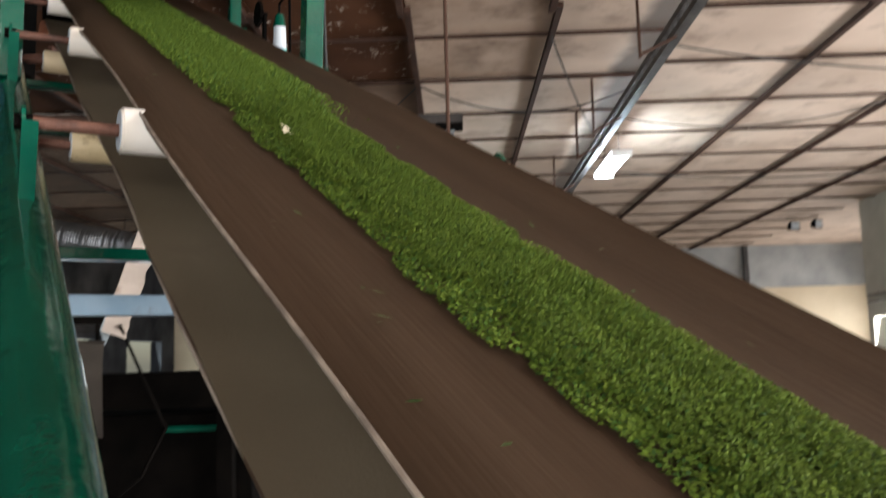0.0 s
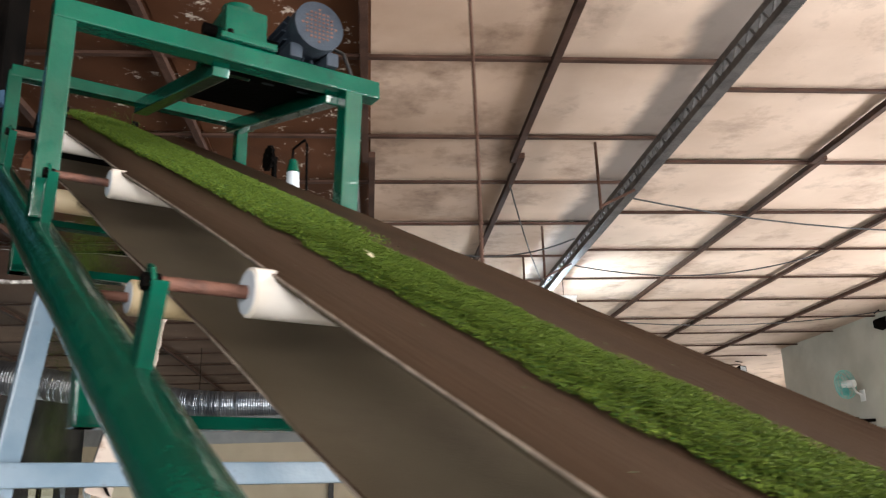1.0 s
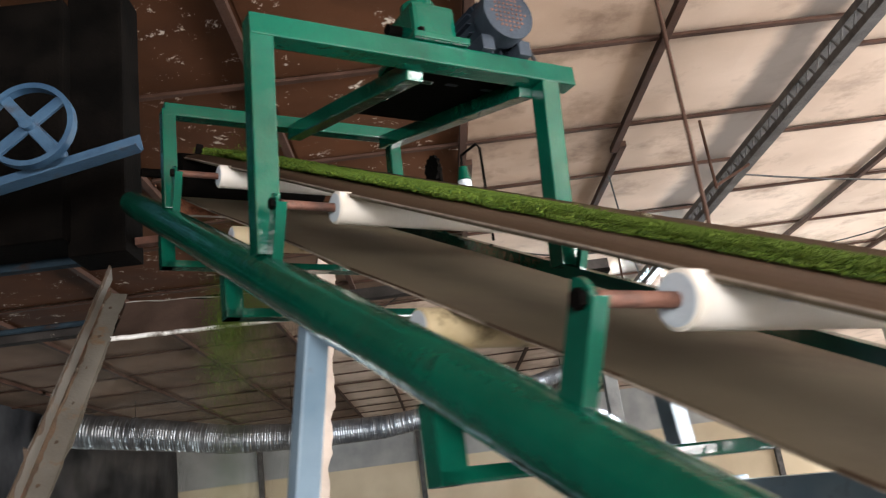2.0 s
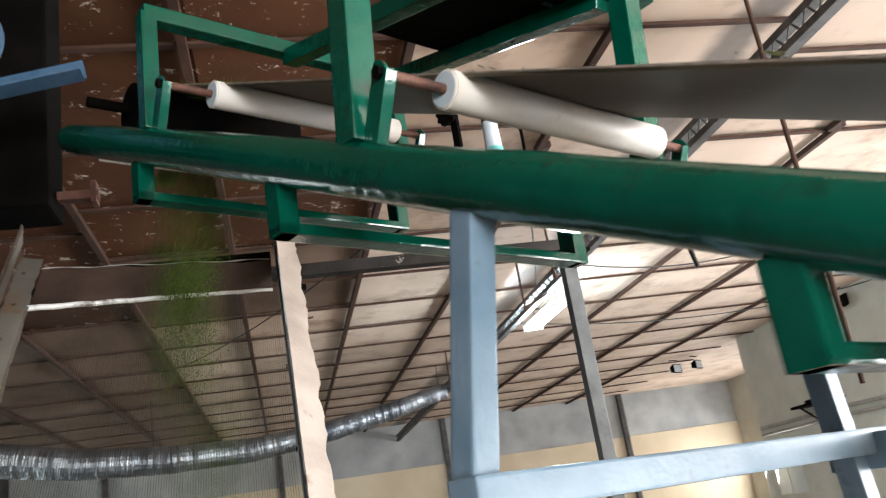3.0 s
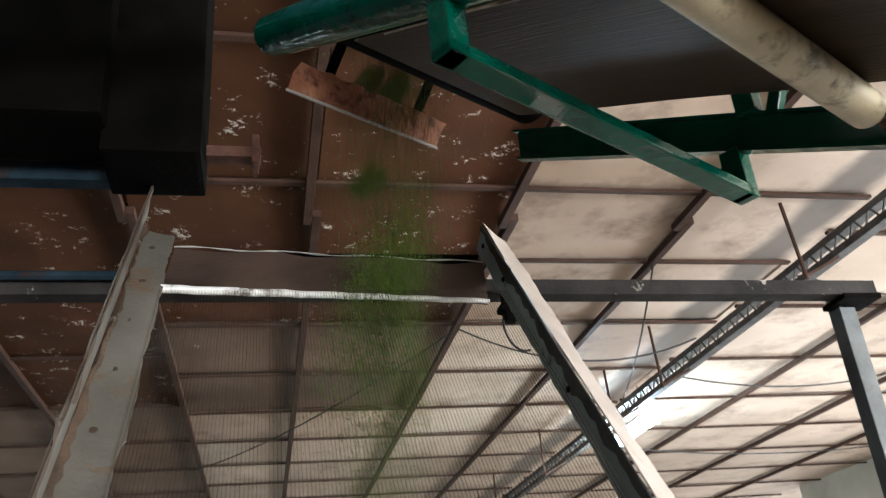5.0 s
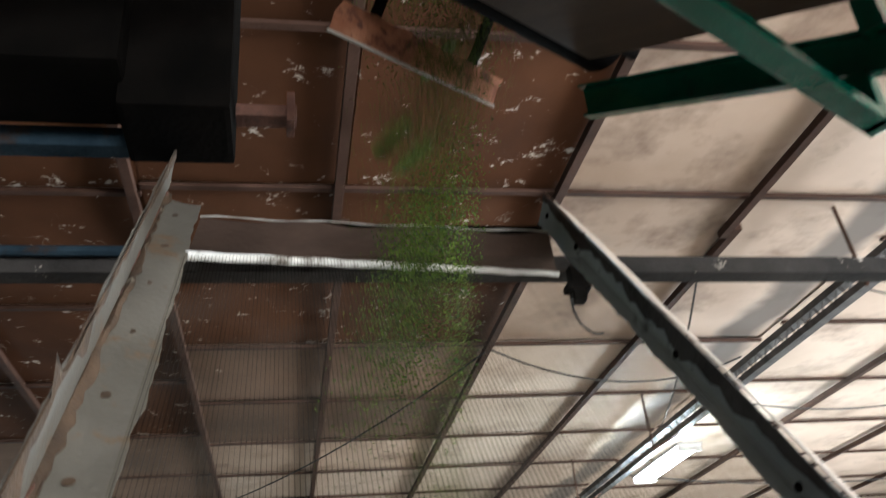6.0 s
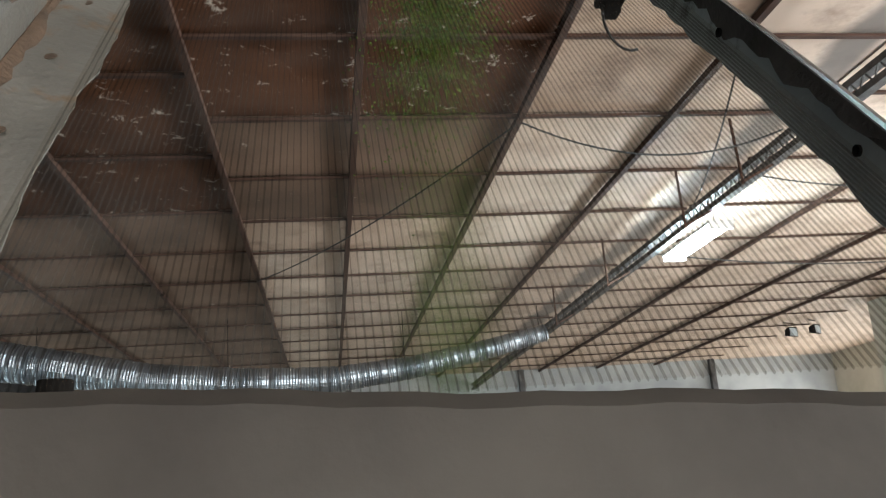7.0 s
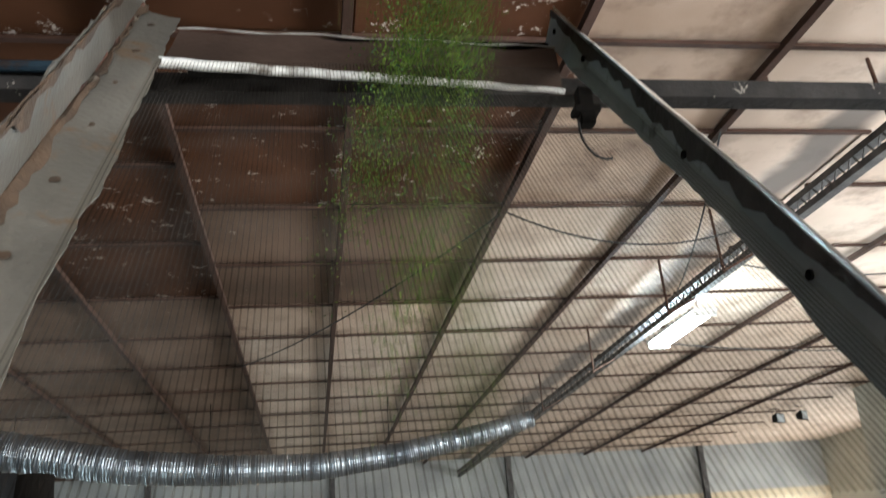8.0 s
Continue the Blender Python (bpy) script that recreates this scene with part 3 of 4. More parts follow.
# drive portal, tall, and the low portal at the head
for ub, ut, ztop, sec, v0, v1 in ((1.06, 1.005, 2.793, 0.058, -0.165, 0.795), (1.965, 1.955, 3.048, 0.046, -0.150, 0.765)):
    for v in (-0.136, 0.706):
        top = C(ut, v, 0)
        top.z = ztop
        bm = hollow_bar(C(ub, v, -0.140), top, sec, sec, (HX, HY, 0))
        cpart("portal_post", bm, M_GREEN)
    a, b = C(ut, v0, 0), C(ut, v1, 0)
    a.z = b.z = ztop
    cpart("portal_beam", hollow_bar(a, b, sec, sec), M_GREEN)
# platform between the two portals
for v in (0.30, 0.66):
    a, b = C(1.035, v, 0), C(1.93, v, 0)
    a.z, b.z = 2.763, 3.003
    cpart("platform_rail", hollow_bar(a, b, 0.05, 0.05), M_GREEN)
bm = bmesh.new()
box(bm, (1.04, 0.30, 0.0), (1.62, 0.66, 0.012), lambda u, v, w: Vector((*C(u, v, 0).xy, 2.792 + (u - 1.04) * 0.257 + w)), 0.002)
cpart("platform_plate", bm, M_DARK, "dark platform plate")
tagged(conv, "green steel belt conveyor with white rollers and brown belt", "conveyor")


# ---------------- drive on the portal ----------------
ZP = 2.824                                   # top of the portal beam


def at(u, v, z):
    p = C(u, v, 0)
    return Vector((p.x, p.y, z))


def drive_motor():
    g = empty("drive_motor", at(1.06, 0.55, ZP))
    T = Matrix.Translation(-at(1.06, 0.55, ZP))

    def p(name, bm, mat, label="", smooth=False, parent=None):
        bm.transform(T)
        return part(name, bm, mat, parent or g, label, smooth)
    zc = ZP + 0.105
    bm = bmesh.new()
    rod(bm, at(0.99, 0.56, zc), at(1.22, 0.56, zc), 0.074, 36)
    p("body", bm, M_MOTOR, smooth=True)
    for k in range(18):                      # cooling fins
        bm = bmesh.new()
        a = 2 * math.pi * k / 18
        c = Vector((0, 0, 1)) * math.sin(a) + Vector((HY, -HX, 0)) * math.cos(a)
        q0, q1 = at(1.01, 0.56, zc) + c * 0.078, at(1.20, 0.56, zc) + c * 0.078
        beam_between(bm, q0, q1, 0.004, 0.02, up=c, bevel=0)
        p("cooling_fin", bm, M_MOTOR)
    bm = bmesh.new()
    rod(bm, at(0.93, 0.56, zc), at(0.985, 0.56, zc), 0.080, 36)
    cowl = p("fan_cowl", bm, M_MOTOR, "rounded fan cowl with a hole grille", True)
    bm = bmesh.new()
    for i in range(-4, 5):
        for j in range(-4, 5):
            if i * i + j * j < 17:
                q = at(0.9285, 0.56 + i * 0.0135, zc + j * 0.0135)
                rod(bm, q, q + Vector((HX, HY, 0)) * 0.003, 0.0042, 8)
    p("grille", bm, M_RUST, "rows of small vent holes", False, cowl)
    for v in (0.50, 0.62):
        bm = bmesh.new()
        box(bm, (0.96, v - 0.02, ZP), (1.18, v + 0.02, ZP + 0.045), at, 0.004)
        p("foot", bm, M_MOTOR)
    bm = bmesh.new()
    tube_path(bm, [at(1.10, 0.66, zc + 0.05), at(1.08, 0.72, zc + 0.02), at(1.06, 0.755, zc - 0.10), at(1.06, 0.758, 2.5), at(1.05, 0.765, 2.2), at(1.02, 0.76, 2.06)], 0.006, 8)
    p("power_cable", bm, M_CABLE, "black power cable", True)
    bm = bmesh.new()
    box(bm, (1.05, 0.60, zc + 0.03), (1.14, 0.66, zc + 0.10), at, 0.006)
    p("terminal_box", bm, M_MOTOR)
    return tagged(g, "blue grey electric motor with finned body on the green portal", "motor")


def gearbox():
    g = empty("gearbox", at(1.06, 0.36, ZP))
    T = Matrix.Translation(-at(1.06, 0.36, ZP))

    def p(name, bm, mat, label="", smooth=False):
        bm.transform(T)
        return part(name, bm, mat, g, label, smooth)
    bm = bmesh.new()
    box(bm, (0.99, 0.29, ZP), (1.16, 0.42, ZP + 0.13), at, 0.014)
    p("housing", bm, M_GREEN)
    bm = bmesh.new()
    box(bm, (0.96, 0.27, ZP + 0.001), (1.19, 0.44, ZP + 0.02), at, 0.004)
    p("base_flange", bm, M_GREEN)
    bm = bmesh.new()
    rod(bm, at(1.07, 0.355, ZP + 0.13), at(1.07, 0.355, ZP + 0.165), 0.05, 24)
    p("cover", bm, M_GREEN, smooth=True)
    bm = bmesh.new()
    rod(bm, at(1.07, 0.25, ZP + 0.075), at(1.07, 0.485, ZP + 0.075), 0.018, 16)
    p("shaft", bm, M_DARK)
    for u in (0.975, 1.175):
        bm = bmesh.new()
        rod(bm, at(u, 0.30, ZP + 0.02), at(u, 0.30, ZP + 0.036), 0.010, 6)
        p("bolt", bm, M_DARK)
    return tagged(g, "green cast gearbox beside the motor on the portal", "gearbox")


drive_motor()
gearbox()

# small sprocket and lamp on the far channel
bm = bmesh.new()
r = random.Random(5)
prof = []
for k in range(48):
    a = 2 * math.pi * k / 48
    rr = 0.045 + (0.006 if k % 4 < 2 else 0)
    prof.append((math.cos(a) * rr, math.sin(a) * rr))
va = [bm.verts.new(C(1.75, 0.74, 0.10) + Vector((HX * a, HY * a, b))) for a, b in prof]
vb = [bm.verts.new(C(1.75, 0.752, 0.10) + Vector((HX * a, HY * a, b))) for a, b in prof]
for k in range(48):
    bm.faces.new((va[k], va[(k + 1) % 48], vb[(k + 1) % 48], vb[k]))
bm.faces.new(va)
bm.faces.new(vb[::-1])
beam_between(bm, C(1.75, 0.77, 0.10), C(1.75, 0.77, -0.135), 0.03, 0.012, up=(HY, -HX, 0))
rod(bm, C(1.75, 0.735, 0.10), C(1.75, 0.78, 0.10), 0.012, 10)
tagged(link_mesh("drive_sprocket", bm, M_DARK), "dark greasy chain sprocket on the far side channel", "sprocket")


def inspection_lamp():
    g = empty("inspection_lamp", C(1.50, 0.79, -0.128))
    T = Matrix.Translation(-C(1.50, 0.79, -0.128))

    def p(name, bm, mat, label="", smooth=False):
        bm.transform(T)
        return part(name, bm, mat, g, label, smooth)
    bm = bmesh.new()
    tube_path(bm, [C(1.50, 0.79, -0.13), C(1.50, 0.79, 0.20), C(1.52, 0.79, 0.215), C(1.62, 0.79, 0.165), C(1.625, 0.79, 0.12)], 0.005, 8)
    p("bracket", bm, M_DARK, smooth=True)
    bm = bmesh.new()
    rod(bm, C(1.62, 0.79, 0.12), C(1.62, 0.79, 0.07), 0.016, 16, 0.026)
    p("cap", bm, M_GREEN, smooth=True)
    bm = bmesh.new()
    rod(bm, C(1.62, 0.79, 0.069), C(1.62, 0.79, -0.02), 0.023, 16, 0.026)
    p("glass", bm, M_CAP, "cloudy pale glass jar", True)
    bm = bmesh.new()
    rod(bm, C(1.62, 0.79, -0.021), C(1.62, 0.79, -0.05), 0.028, 16, 0.030)
    p("base", bm, M_FAN, smooth=True)
    return tagged(g, "small green and glass lamp hung on a wire bracket", "lamp")


inspection_lamp()


# ---------------- support stand of the conveyor ----------------
def support_stand():
    g = empty("support_stand", C(0.78, -0.17, -0.6))
    T = Matrix.Translation(-C(0.78, -0.17, -0.6))

    def p(name, bm, mat=M_BLUE, label=""):
        bm.transform(T)
        return part(name, bm, mat, g, label)
    for v, dx in ((-0.1375, -0.15), (0.72, 0.08)):
        a = C(0.805, v, -0.232)
        b = Vector((a.x + dx * a.z, a.y + 0.05, 0.0))
        p("leg", hollow_bar(a, b, 0.048, 0.048, (HX, HY, 0)))
        bm = bmesh.new()
        box(bm, (b.x - 0.08, b.y - 0.08, 0), (b.x + 0.08, b.y + 0.08, 0.008))
        p("foot_plate", bm)
    a, b = C(0.775, -0.20, 0), C(0.775, 0.88, 0)
    a.z = b.z = 1.615
    a.x -= 0.05
    p("cross_rail", hollow_bar(a, b, 0.06, 0.05))
    a, b = C(0.85, 0.80, 0), C(-0.42, 0.83, 0)
    a.z, b.z = 1.60, 1.555
    p("long_rail", hollow_bar(a, b, 0.05, 0.07), M_BLUE, "pale blue grey long rail")
    return tagged(g, "blue grey painted steel stand under the conveyor", "stand")


support_stand()


# ---------------- chute below the head of the conveyor ----------------
TD = Vector((0, -0.6561, -0.7547))           # down the chute
TN = Vector((0, -0.7547, 0.6561))            # out of its face
TOP = Vector((0, 4.006, 2.800))


def K(x, s, n=0.0):
    return TOP + TD * s + TN * n + Vector((x, 0, 0))


XL, XR, SL = -1.602, -0.712, 1.60
chute = empty("leaf_chute", K(-1.15, 1.6))
KT = Matrix.Translation(-K(-1.15, 1.6))


def kpart(name, bm, mat, label="", parent=None, smooth=False):
    bm.transform(KT)
    return part(name, bm, mat, parent or chute, label, smooth)


def torn_plate(x0, x1, s0, s1, n0, n1, seed, amp, holes=()):
    """A sheet in the chute's lengthwise direction with a wavy outer edge; x0,n0 inner edge, x1,n1 outer edge."""
    r = random.Random(seed)
    bm = bmesh.new()
    n = 60
    top, bot = [], []
    w = 0.0
    for i in range(n + 1):
        s = s0 + (s1 - s0) * i / n
        w = 0.75 * w + r.uniform(-amp, amp)
        wi = 0.25 * amp * math.sin(s * 7 + seed)
        k = 1 + w / max(abs(x1 - x0) + abs(n1 - n0), 1e-6)
        cols = []
        for f in (0.0, 0.3, 0.65, 1.0):
            ff = f * k if f > 0 else wi * 3
            cols.append(K(x0 + (x1 - x0) * ff, s, n0 + (n1 - n0) * ff + 0.004 * math.sin(s * 5 + f * 4 + seed)))
        top.append([bm.verts.new(c) for c in cols])
    for a, b in zip(top, top[1:]):
        for j in range(3):
            bm.faces.new((a[j], b[j], b[j + 1], a[j + 1]))
    bmesh.ops.recalc_face_normals(bm, faces=bm.faces[:])
    bmesh.ops.solidify(bm, geom=bm.faces[:], thickness=0.003)
    return bm


# west side: perforated flange and a ragged upstand with a rusty fold between
LI, LF, LO = (-1.592, -0.010), (-1.681, 0.016), (-1.662, 0.118)     # inner edge, fold, outer edge: x and n
fl = kpart("side_flange", torn_plate(LF[0], LI[0], 0.0, 1.62, LF[1], LI[1], 3, 0.0045), M_RAIL, "dirty pale sheet flange with bolt holes", smooth=True)
for i in range(8):
    bm = bmesh.new()
    f = 0.46 + 0.03 * math.sin(i * 2.3)
    c = K(LF[0] + (LI[0] - LF[0]) * f, 0.118 + i * 0.213, LF[1] + (LI[1] - LF[1]) * f + 0.0045)
    rod(bm, c, c + TN * 0.0012, 0.0085, 14)
    kpart("bolt_hole", bm, M_CRUST, "rust ringed hole", fl)
bm = bmesh.new()
tube_path(bm, [K(LF[0] + 0.003 * math.sin(i * 1.7), -0.05 + i * 0.042, LF[1] + 0.005 + 0.003 * math.sin(i * 2.9)) for i in range(40)], lambda i: 0.003 + 0.006 * abs(math.sin(i * 1.3)) ** 3, 6)
kpart("rusty_fold", bm, M_RUST, "rust eaten fold of the sheet")
kpart("upstand", torn_plate(LF[0], LO[0], -0.10, 1.62, LF[1], LO[1], 8, 0.008), M_RAIL, "ragged upstand of the pale sheet", smooth=True)
kpart("crust", torn_plate(LF[0] + 0.001, LF[0] + 0.014, -0.03, 1.60, LF[1] + 0.0050, LF[1] + 0.0020, 27, 0.0075), M_CRUST, "brown rust crust along the fold", smooth=True)
kpart("crust", torn_plate(LO[0] + 0.0045, LO[0] + 0.0010, -0.09, 1.60, LO[1] - 0.001, LO[1] - 0.017, 33, 0.010), M_CRUST, "brown rust crust along the torn edge", smooth=True)
# east side: bluish web and a pale ragged flange that folds back outwards
kpart("side_web", torn_plate(XR + 0.007, XR - 0.001, -0.02, 1.62, 0.034, -0.046, 12, 0.004), M_STEELBLUE, "blue grey steel side web", smooth=True)
kpart("edge_flange", torn_plate(XR + 0.009, XR + 0.084, -0.03, 1.62, 0.0355, -0.020, 15, 0.010), M_PALE, "pale ragged edge flange", smooth=True)
kpart("soot_crust", torn_plate(XR + 0.0025, XR + 0.0002, -0.02, 1.60, 0.035, 0.012, 41, 0.012), M_GIRDER, "sooty upper part of the web", smooth=True)
for s_ in (0.06, 0.30, 0.86, 1.25):
    bm = bmesh.new()
    c = K(XR - 0.0035, s_, 0.0)
    rod(bm, c, c - Vector((0.004, 0, 0)), 0.007, 12)
    kpart("web_bolt", bm, M_DARK, "dark bolt head")
# head panel, dark, with a thin pale lip above and a white edge trim below
LIP = (Vector((-1.590, 3.975, 2.746)), Vector((-0.735, 3.929, 2.684)))
TRIM = (Vector((-1.598, 3.799, 2.541)), Vector((-0.735, 3.905, 2.552)))
BACK = Vector((0, 0.010, -0.004))
bm = bmesh.new()
n = 24
rows = []
for i in range(n + 1):
    a, b = LIP[0].lerp(LIP[1], i / n), TRIM[0].lerp(TRIM[1], i / n)
    rows.append([bm.verts.new(a.lerp(b, g) + BACK * (1 + 0.5 * math.sin(i * 0.7 + g * 3)) + Vector((0, 0, 0.003 * math.sin(i * 1.1) * (1 - g)))) for g in (0.0, 0.5, 1.0)])
for a, b in zip(rows, rows[1:]):
    for k in range(2):
        bm.faces.new((a[k], b[k], b[k + 1], a[k + 1]))
bmesh.ops.recalc_face_normals(bm, faces=bm.faces[:])
bmesh.ops.solidify(bm, geom=bm.faces[:], thickness=0.004)
kpart("head_panel", bm, M_OLDWOOD, "dark brown head panel", smooth=True)
bm = bmesh.new()
tube_path(bm, [LIP[0].lerp(LIP[1], f / 20) + Vector((0, 0, 0.003 * math.sin(f * 1.1))) for f in range(21)], lambda f: 0.0022 + 0.0012 * math.sin(f * 2.3), 6)
kpart("top_lip", bm, M_GALV, "thin pale sheet lip")
bm = bmesh.new()
tube_path(bm, [TRIM[0].lerp(TRIM[1], f / 20) + Vector((0, 0, 0.0015 * math.sin(f * 2.1))) for f in range(21)], lambda f: 0.0115 - 0.0045 * f / 20, 10)
kpart("edge_trim", bm, M_TRIM, "flaking white edge trim", smooth=True)
# ribbed clear sheet: a thin pane and its ribs
bm = bmesh.new()
box(bm, (XL + 0.004, 0.365, -0.0012), (XR - 0.004, SL, 0.0), lambda x, s, n: K(x, s, n))
pane = kpart("clear_sheet", bm, M_CLEAR, "clear dusty plastic sheet")
pane.visible_shadow = False
bm = bmesh.new()
r = random.Random(21)
x = XL + 0.008
while x < XR - 0.008:
    a = 0.0004 + 0.0005 * r.random()
    b = 0.0018 + 0.0006 * r.random()
    box(bm, (x - a, 0.365, -0.0014 - b), (x + a, SL, -0.0014), lambda x, s, n: K(x, s, n))
    x += 0.0070 + r.uniform(-0.0004, 0.0004)
ribs = kpart("ribs", bm, M_RIB, "fine parallel ribs of the plastic sheet")
ribs["kind"] = "stuff"
ribs.visible_shadow = False
# lip and apron at the foot
bm = bmesh.new()
n = 40
rows = []
for i in range(n + 1):
    x = -1.86 + 1.16 * i / n
    c = 0.0015 * math.sin(i * 0.5) + 0.001 * math.sin(i * 1.9) - 0.056 * (x + 1.24)
    rows.append([bm.verts.new((x, y, z + c)) for y, z in ((2.985, 1.588), (2.955, 1.592), (2.94, 1.580), (2.93, 1.50), (2.935, 1.38), (2.95, 1.24))])
for a, b in zip(rows, rows[1:]):
    for j in range(5):
        bm.faces.new((a[j], a[j + 1], b[j + 1], b[j]))
bmesh.ops.solidify(bm, geom=bm.faces[:], thickness=0.006)
kpart("apron", bm, M_APRON, "brown grey front apron sheet", smooth=True)
tagged(chute, "sheet metal leaf chute with ragged sides and clear ribbed floor", "chute")

# tall legs that carry the chute
for x, z, w, m in ((-1.80, 1.55, 0.05, M_DARK), (-0.63, 1.02, 0.10, M_PALE)):
    bm = hollow_bar((x, 3.02, 0.0), (x, 3.02, z), w, 0.05)
    kpart("leg", bm, m)
bm = bmesh.new()
for p_, q_ in (((-0.655, 2.99, 1.00), (-0.58, 3.00, 1.06)), ((-0.583, 3.00, 1.055), (-0.50, 3.04, 1.24)), ((-0.503, 3.04, 1.235), (-0.655, 2.97, 1.62))):
    beam_between(bm, p_, q_, 0.035, 0.010)
kpart("leg_strap", bm, M_DARK, "dark bent strap between leg and side")


# beam behind the chute, and its post
def back_frame():
    g = empty("steel_gantry", (0.585, 4.15, 0))
    T = Matrix.Translation((-0.585, -4.15, 0))

    def p(name, bm, mat, label="", smooth=False):
        bm.transform(T)
        return part(name, bm, mat, g, label, smooth)
    bm = bmesh.new()
    prof = [(4.09, 2.654), (4.15, 2.654), (4.15, 2.660), (4.097, 2.660), (4.097, 2.698), (4.15, 2.698), (4.15, 2.704), (4.09, 2.704)]
    va, vb = ([bm.verts.new((x, y, z)) for y, z in prof] for x in (-4.2, 0.66))
    for i in range(8):
        bm.faces.new((va[i], va[(i + 1) % 8], vb[(i + 1) % 8], vb[i]))
    bm.faces.new(va)
    bm.faces.new(vb[::-1])
    p("beam", bm, M_BLACKBEAM, "black steel beam with flaking whitewash")
    bm = bmesh.new()
    tube_path(bm, [(-4.2 + 0.25 * i, 4.068, 2.70) for i in range(11)], 0.014, 8)
    p("pipe", bm, M_DULLBLUE, "dull blue painted pipe along the beam", True)
    for x in (0.585, -4.1):
        p("post", hollow_bar((x, 4.19, 0.0), (x, 4.19, 2.70), 0.062, 0.06, (1, 0, 0)), M_STEELPOST, "grey steel post")
    bm = bmesh.new()
    box(bm, (0.52, 4.075, 2.636), (0.66, 4.20, 2.653), None, 0.003)
    p("gusset", bm, M_DARK, "dark welded gusset")
    # collecting tray added on the face of the beam, placed hidden from the camera
    bm = bmesh.new()
    box(bm, (-1.58, 3.985, 2.688), (-0.73, 4.0895, 2.692), None, 0.001)
    box(bm, (-1.58, 3.985, 2.692), (-0.73, 3.989, 2.735), None, 0.001)
    p("tray", bm, M_DARK, "dark sheet collecting tray")
    # clamp with a loose wire loop
    bm = bmesh.new()
    box(bm, (-0.648, 4.05, 2.555), (-0.612, 4.089, 2.656), None, 0.004)
    box(bm, (-0.662, 4.045, 2.585), (-0.598, 4.09, 2.603), None, 0.003)
    p("clamp", bm, M_DARK, "dark clamp under the beam")
    bm = bmesh.new()
    pts = [(-0.640, 4.07, 2.585)] + [(-0.60 + 0.055 * math.cos(radians(160 + 16 * k)) , 4.06, 2.535 + 0.075 * math.sin(radians(150 + 17 * k))) for k in range(9)]
    tube_path(bm, pts, 0.0035, 6)
    p("wire_loop", bm, M_CABLE, "loose black wire end", True)
    return tagged(g, "dark steel gantry beam on grey posts behind the chute", "gantry")


back_frame()

# rusty scraper plate under the head drum
bm = bmesh.new()
r = random.Random(9)
rows = []
for i in range(17):
    f = i / 16
    a = Vector((-1.294, 3.583, 3.000)).lerp(Vector((-0.858, 3.850, 3.016)), f)
    e = 0.006 * r.random()
    rows.append([bm.verts.new(a + Vector((0, 0, 0))), bm.verts.new(a + Vector((0.014, -0.016, 0.042 + e))), bm.verts.new(a + Vector((0.036, -0.012, 0.076 + e * 2)))])
for a, b in zip(rows, rows[1:]):
    for j in range(2):
        bm.faces.new((a[j], b[j], b[j + 1], a[j + 1]))
bmesh.ops.solidify(bm, geom=bm.faces[:], thickness=0.005)
sp = link_mesh("scraper_plate", bm, M_RUSTBRIGHT, smooth=True)
tagged(sp, "rust red scraper plate hung under the belt head", "scraper")
bm = bmesh.new()
beam_between(bm, (-1.298, 3.579, 2.998), (-0.855, 3.847, 3.013), 0.005, 0.009)
part("wear_edge", bm, M_GALV, sp, "bright worn edge")
for p_ in ((-1.20, 3.655), (-0.94, 3.815)):
    bm = hollow_bar((*p_, 3.05), (p_[0] + 0.10, p_[1] - 0.14, 3.27), 0.03, 0.008, (HX, HY, 0))
    part("hanger", bm, M_DARK, sp)


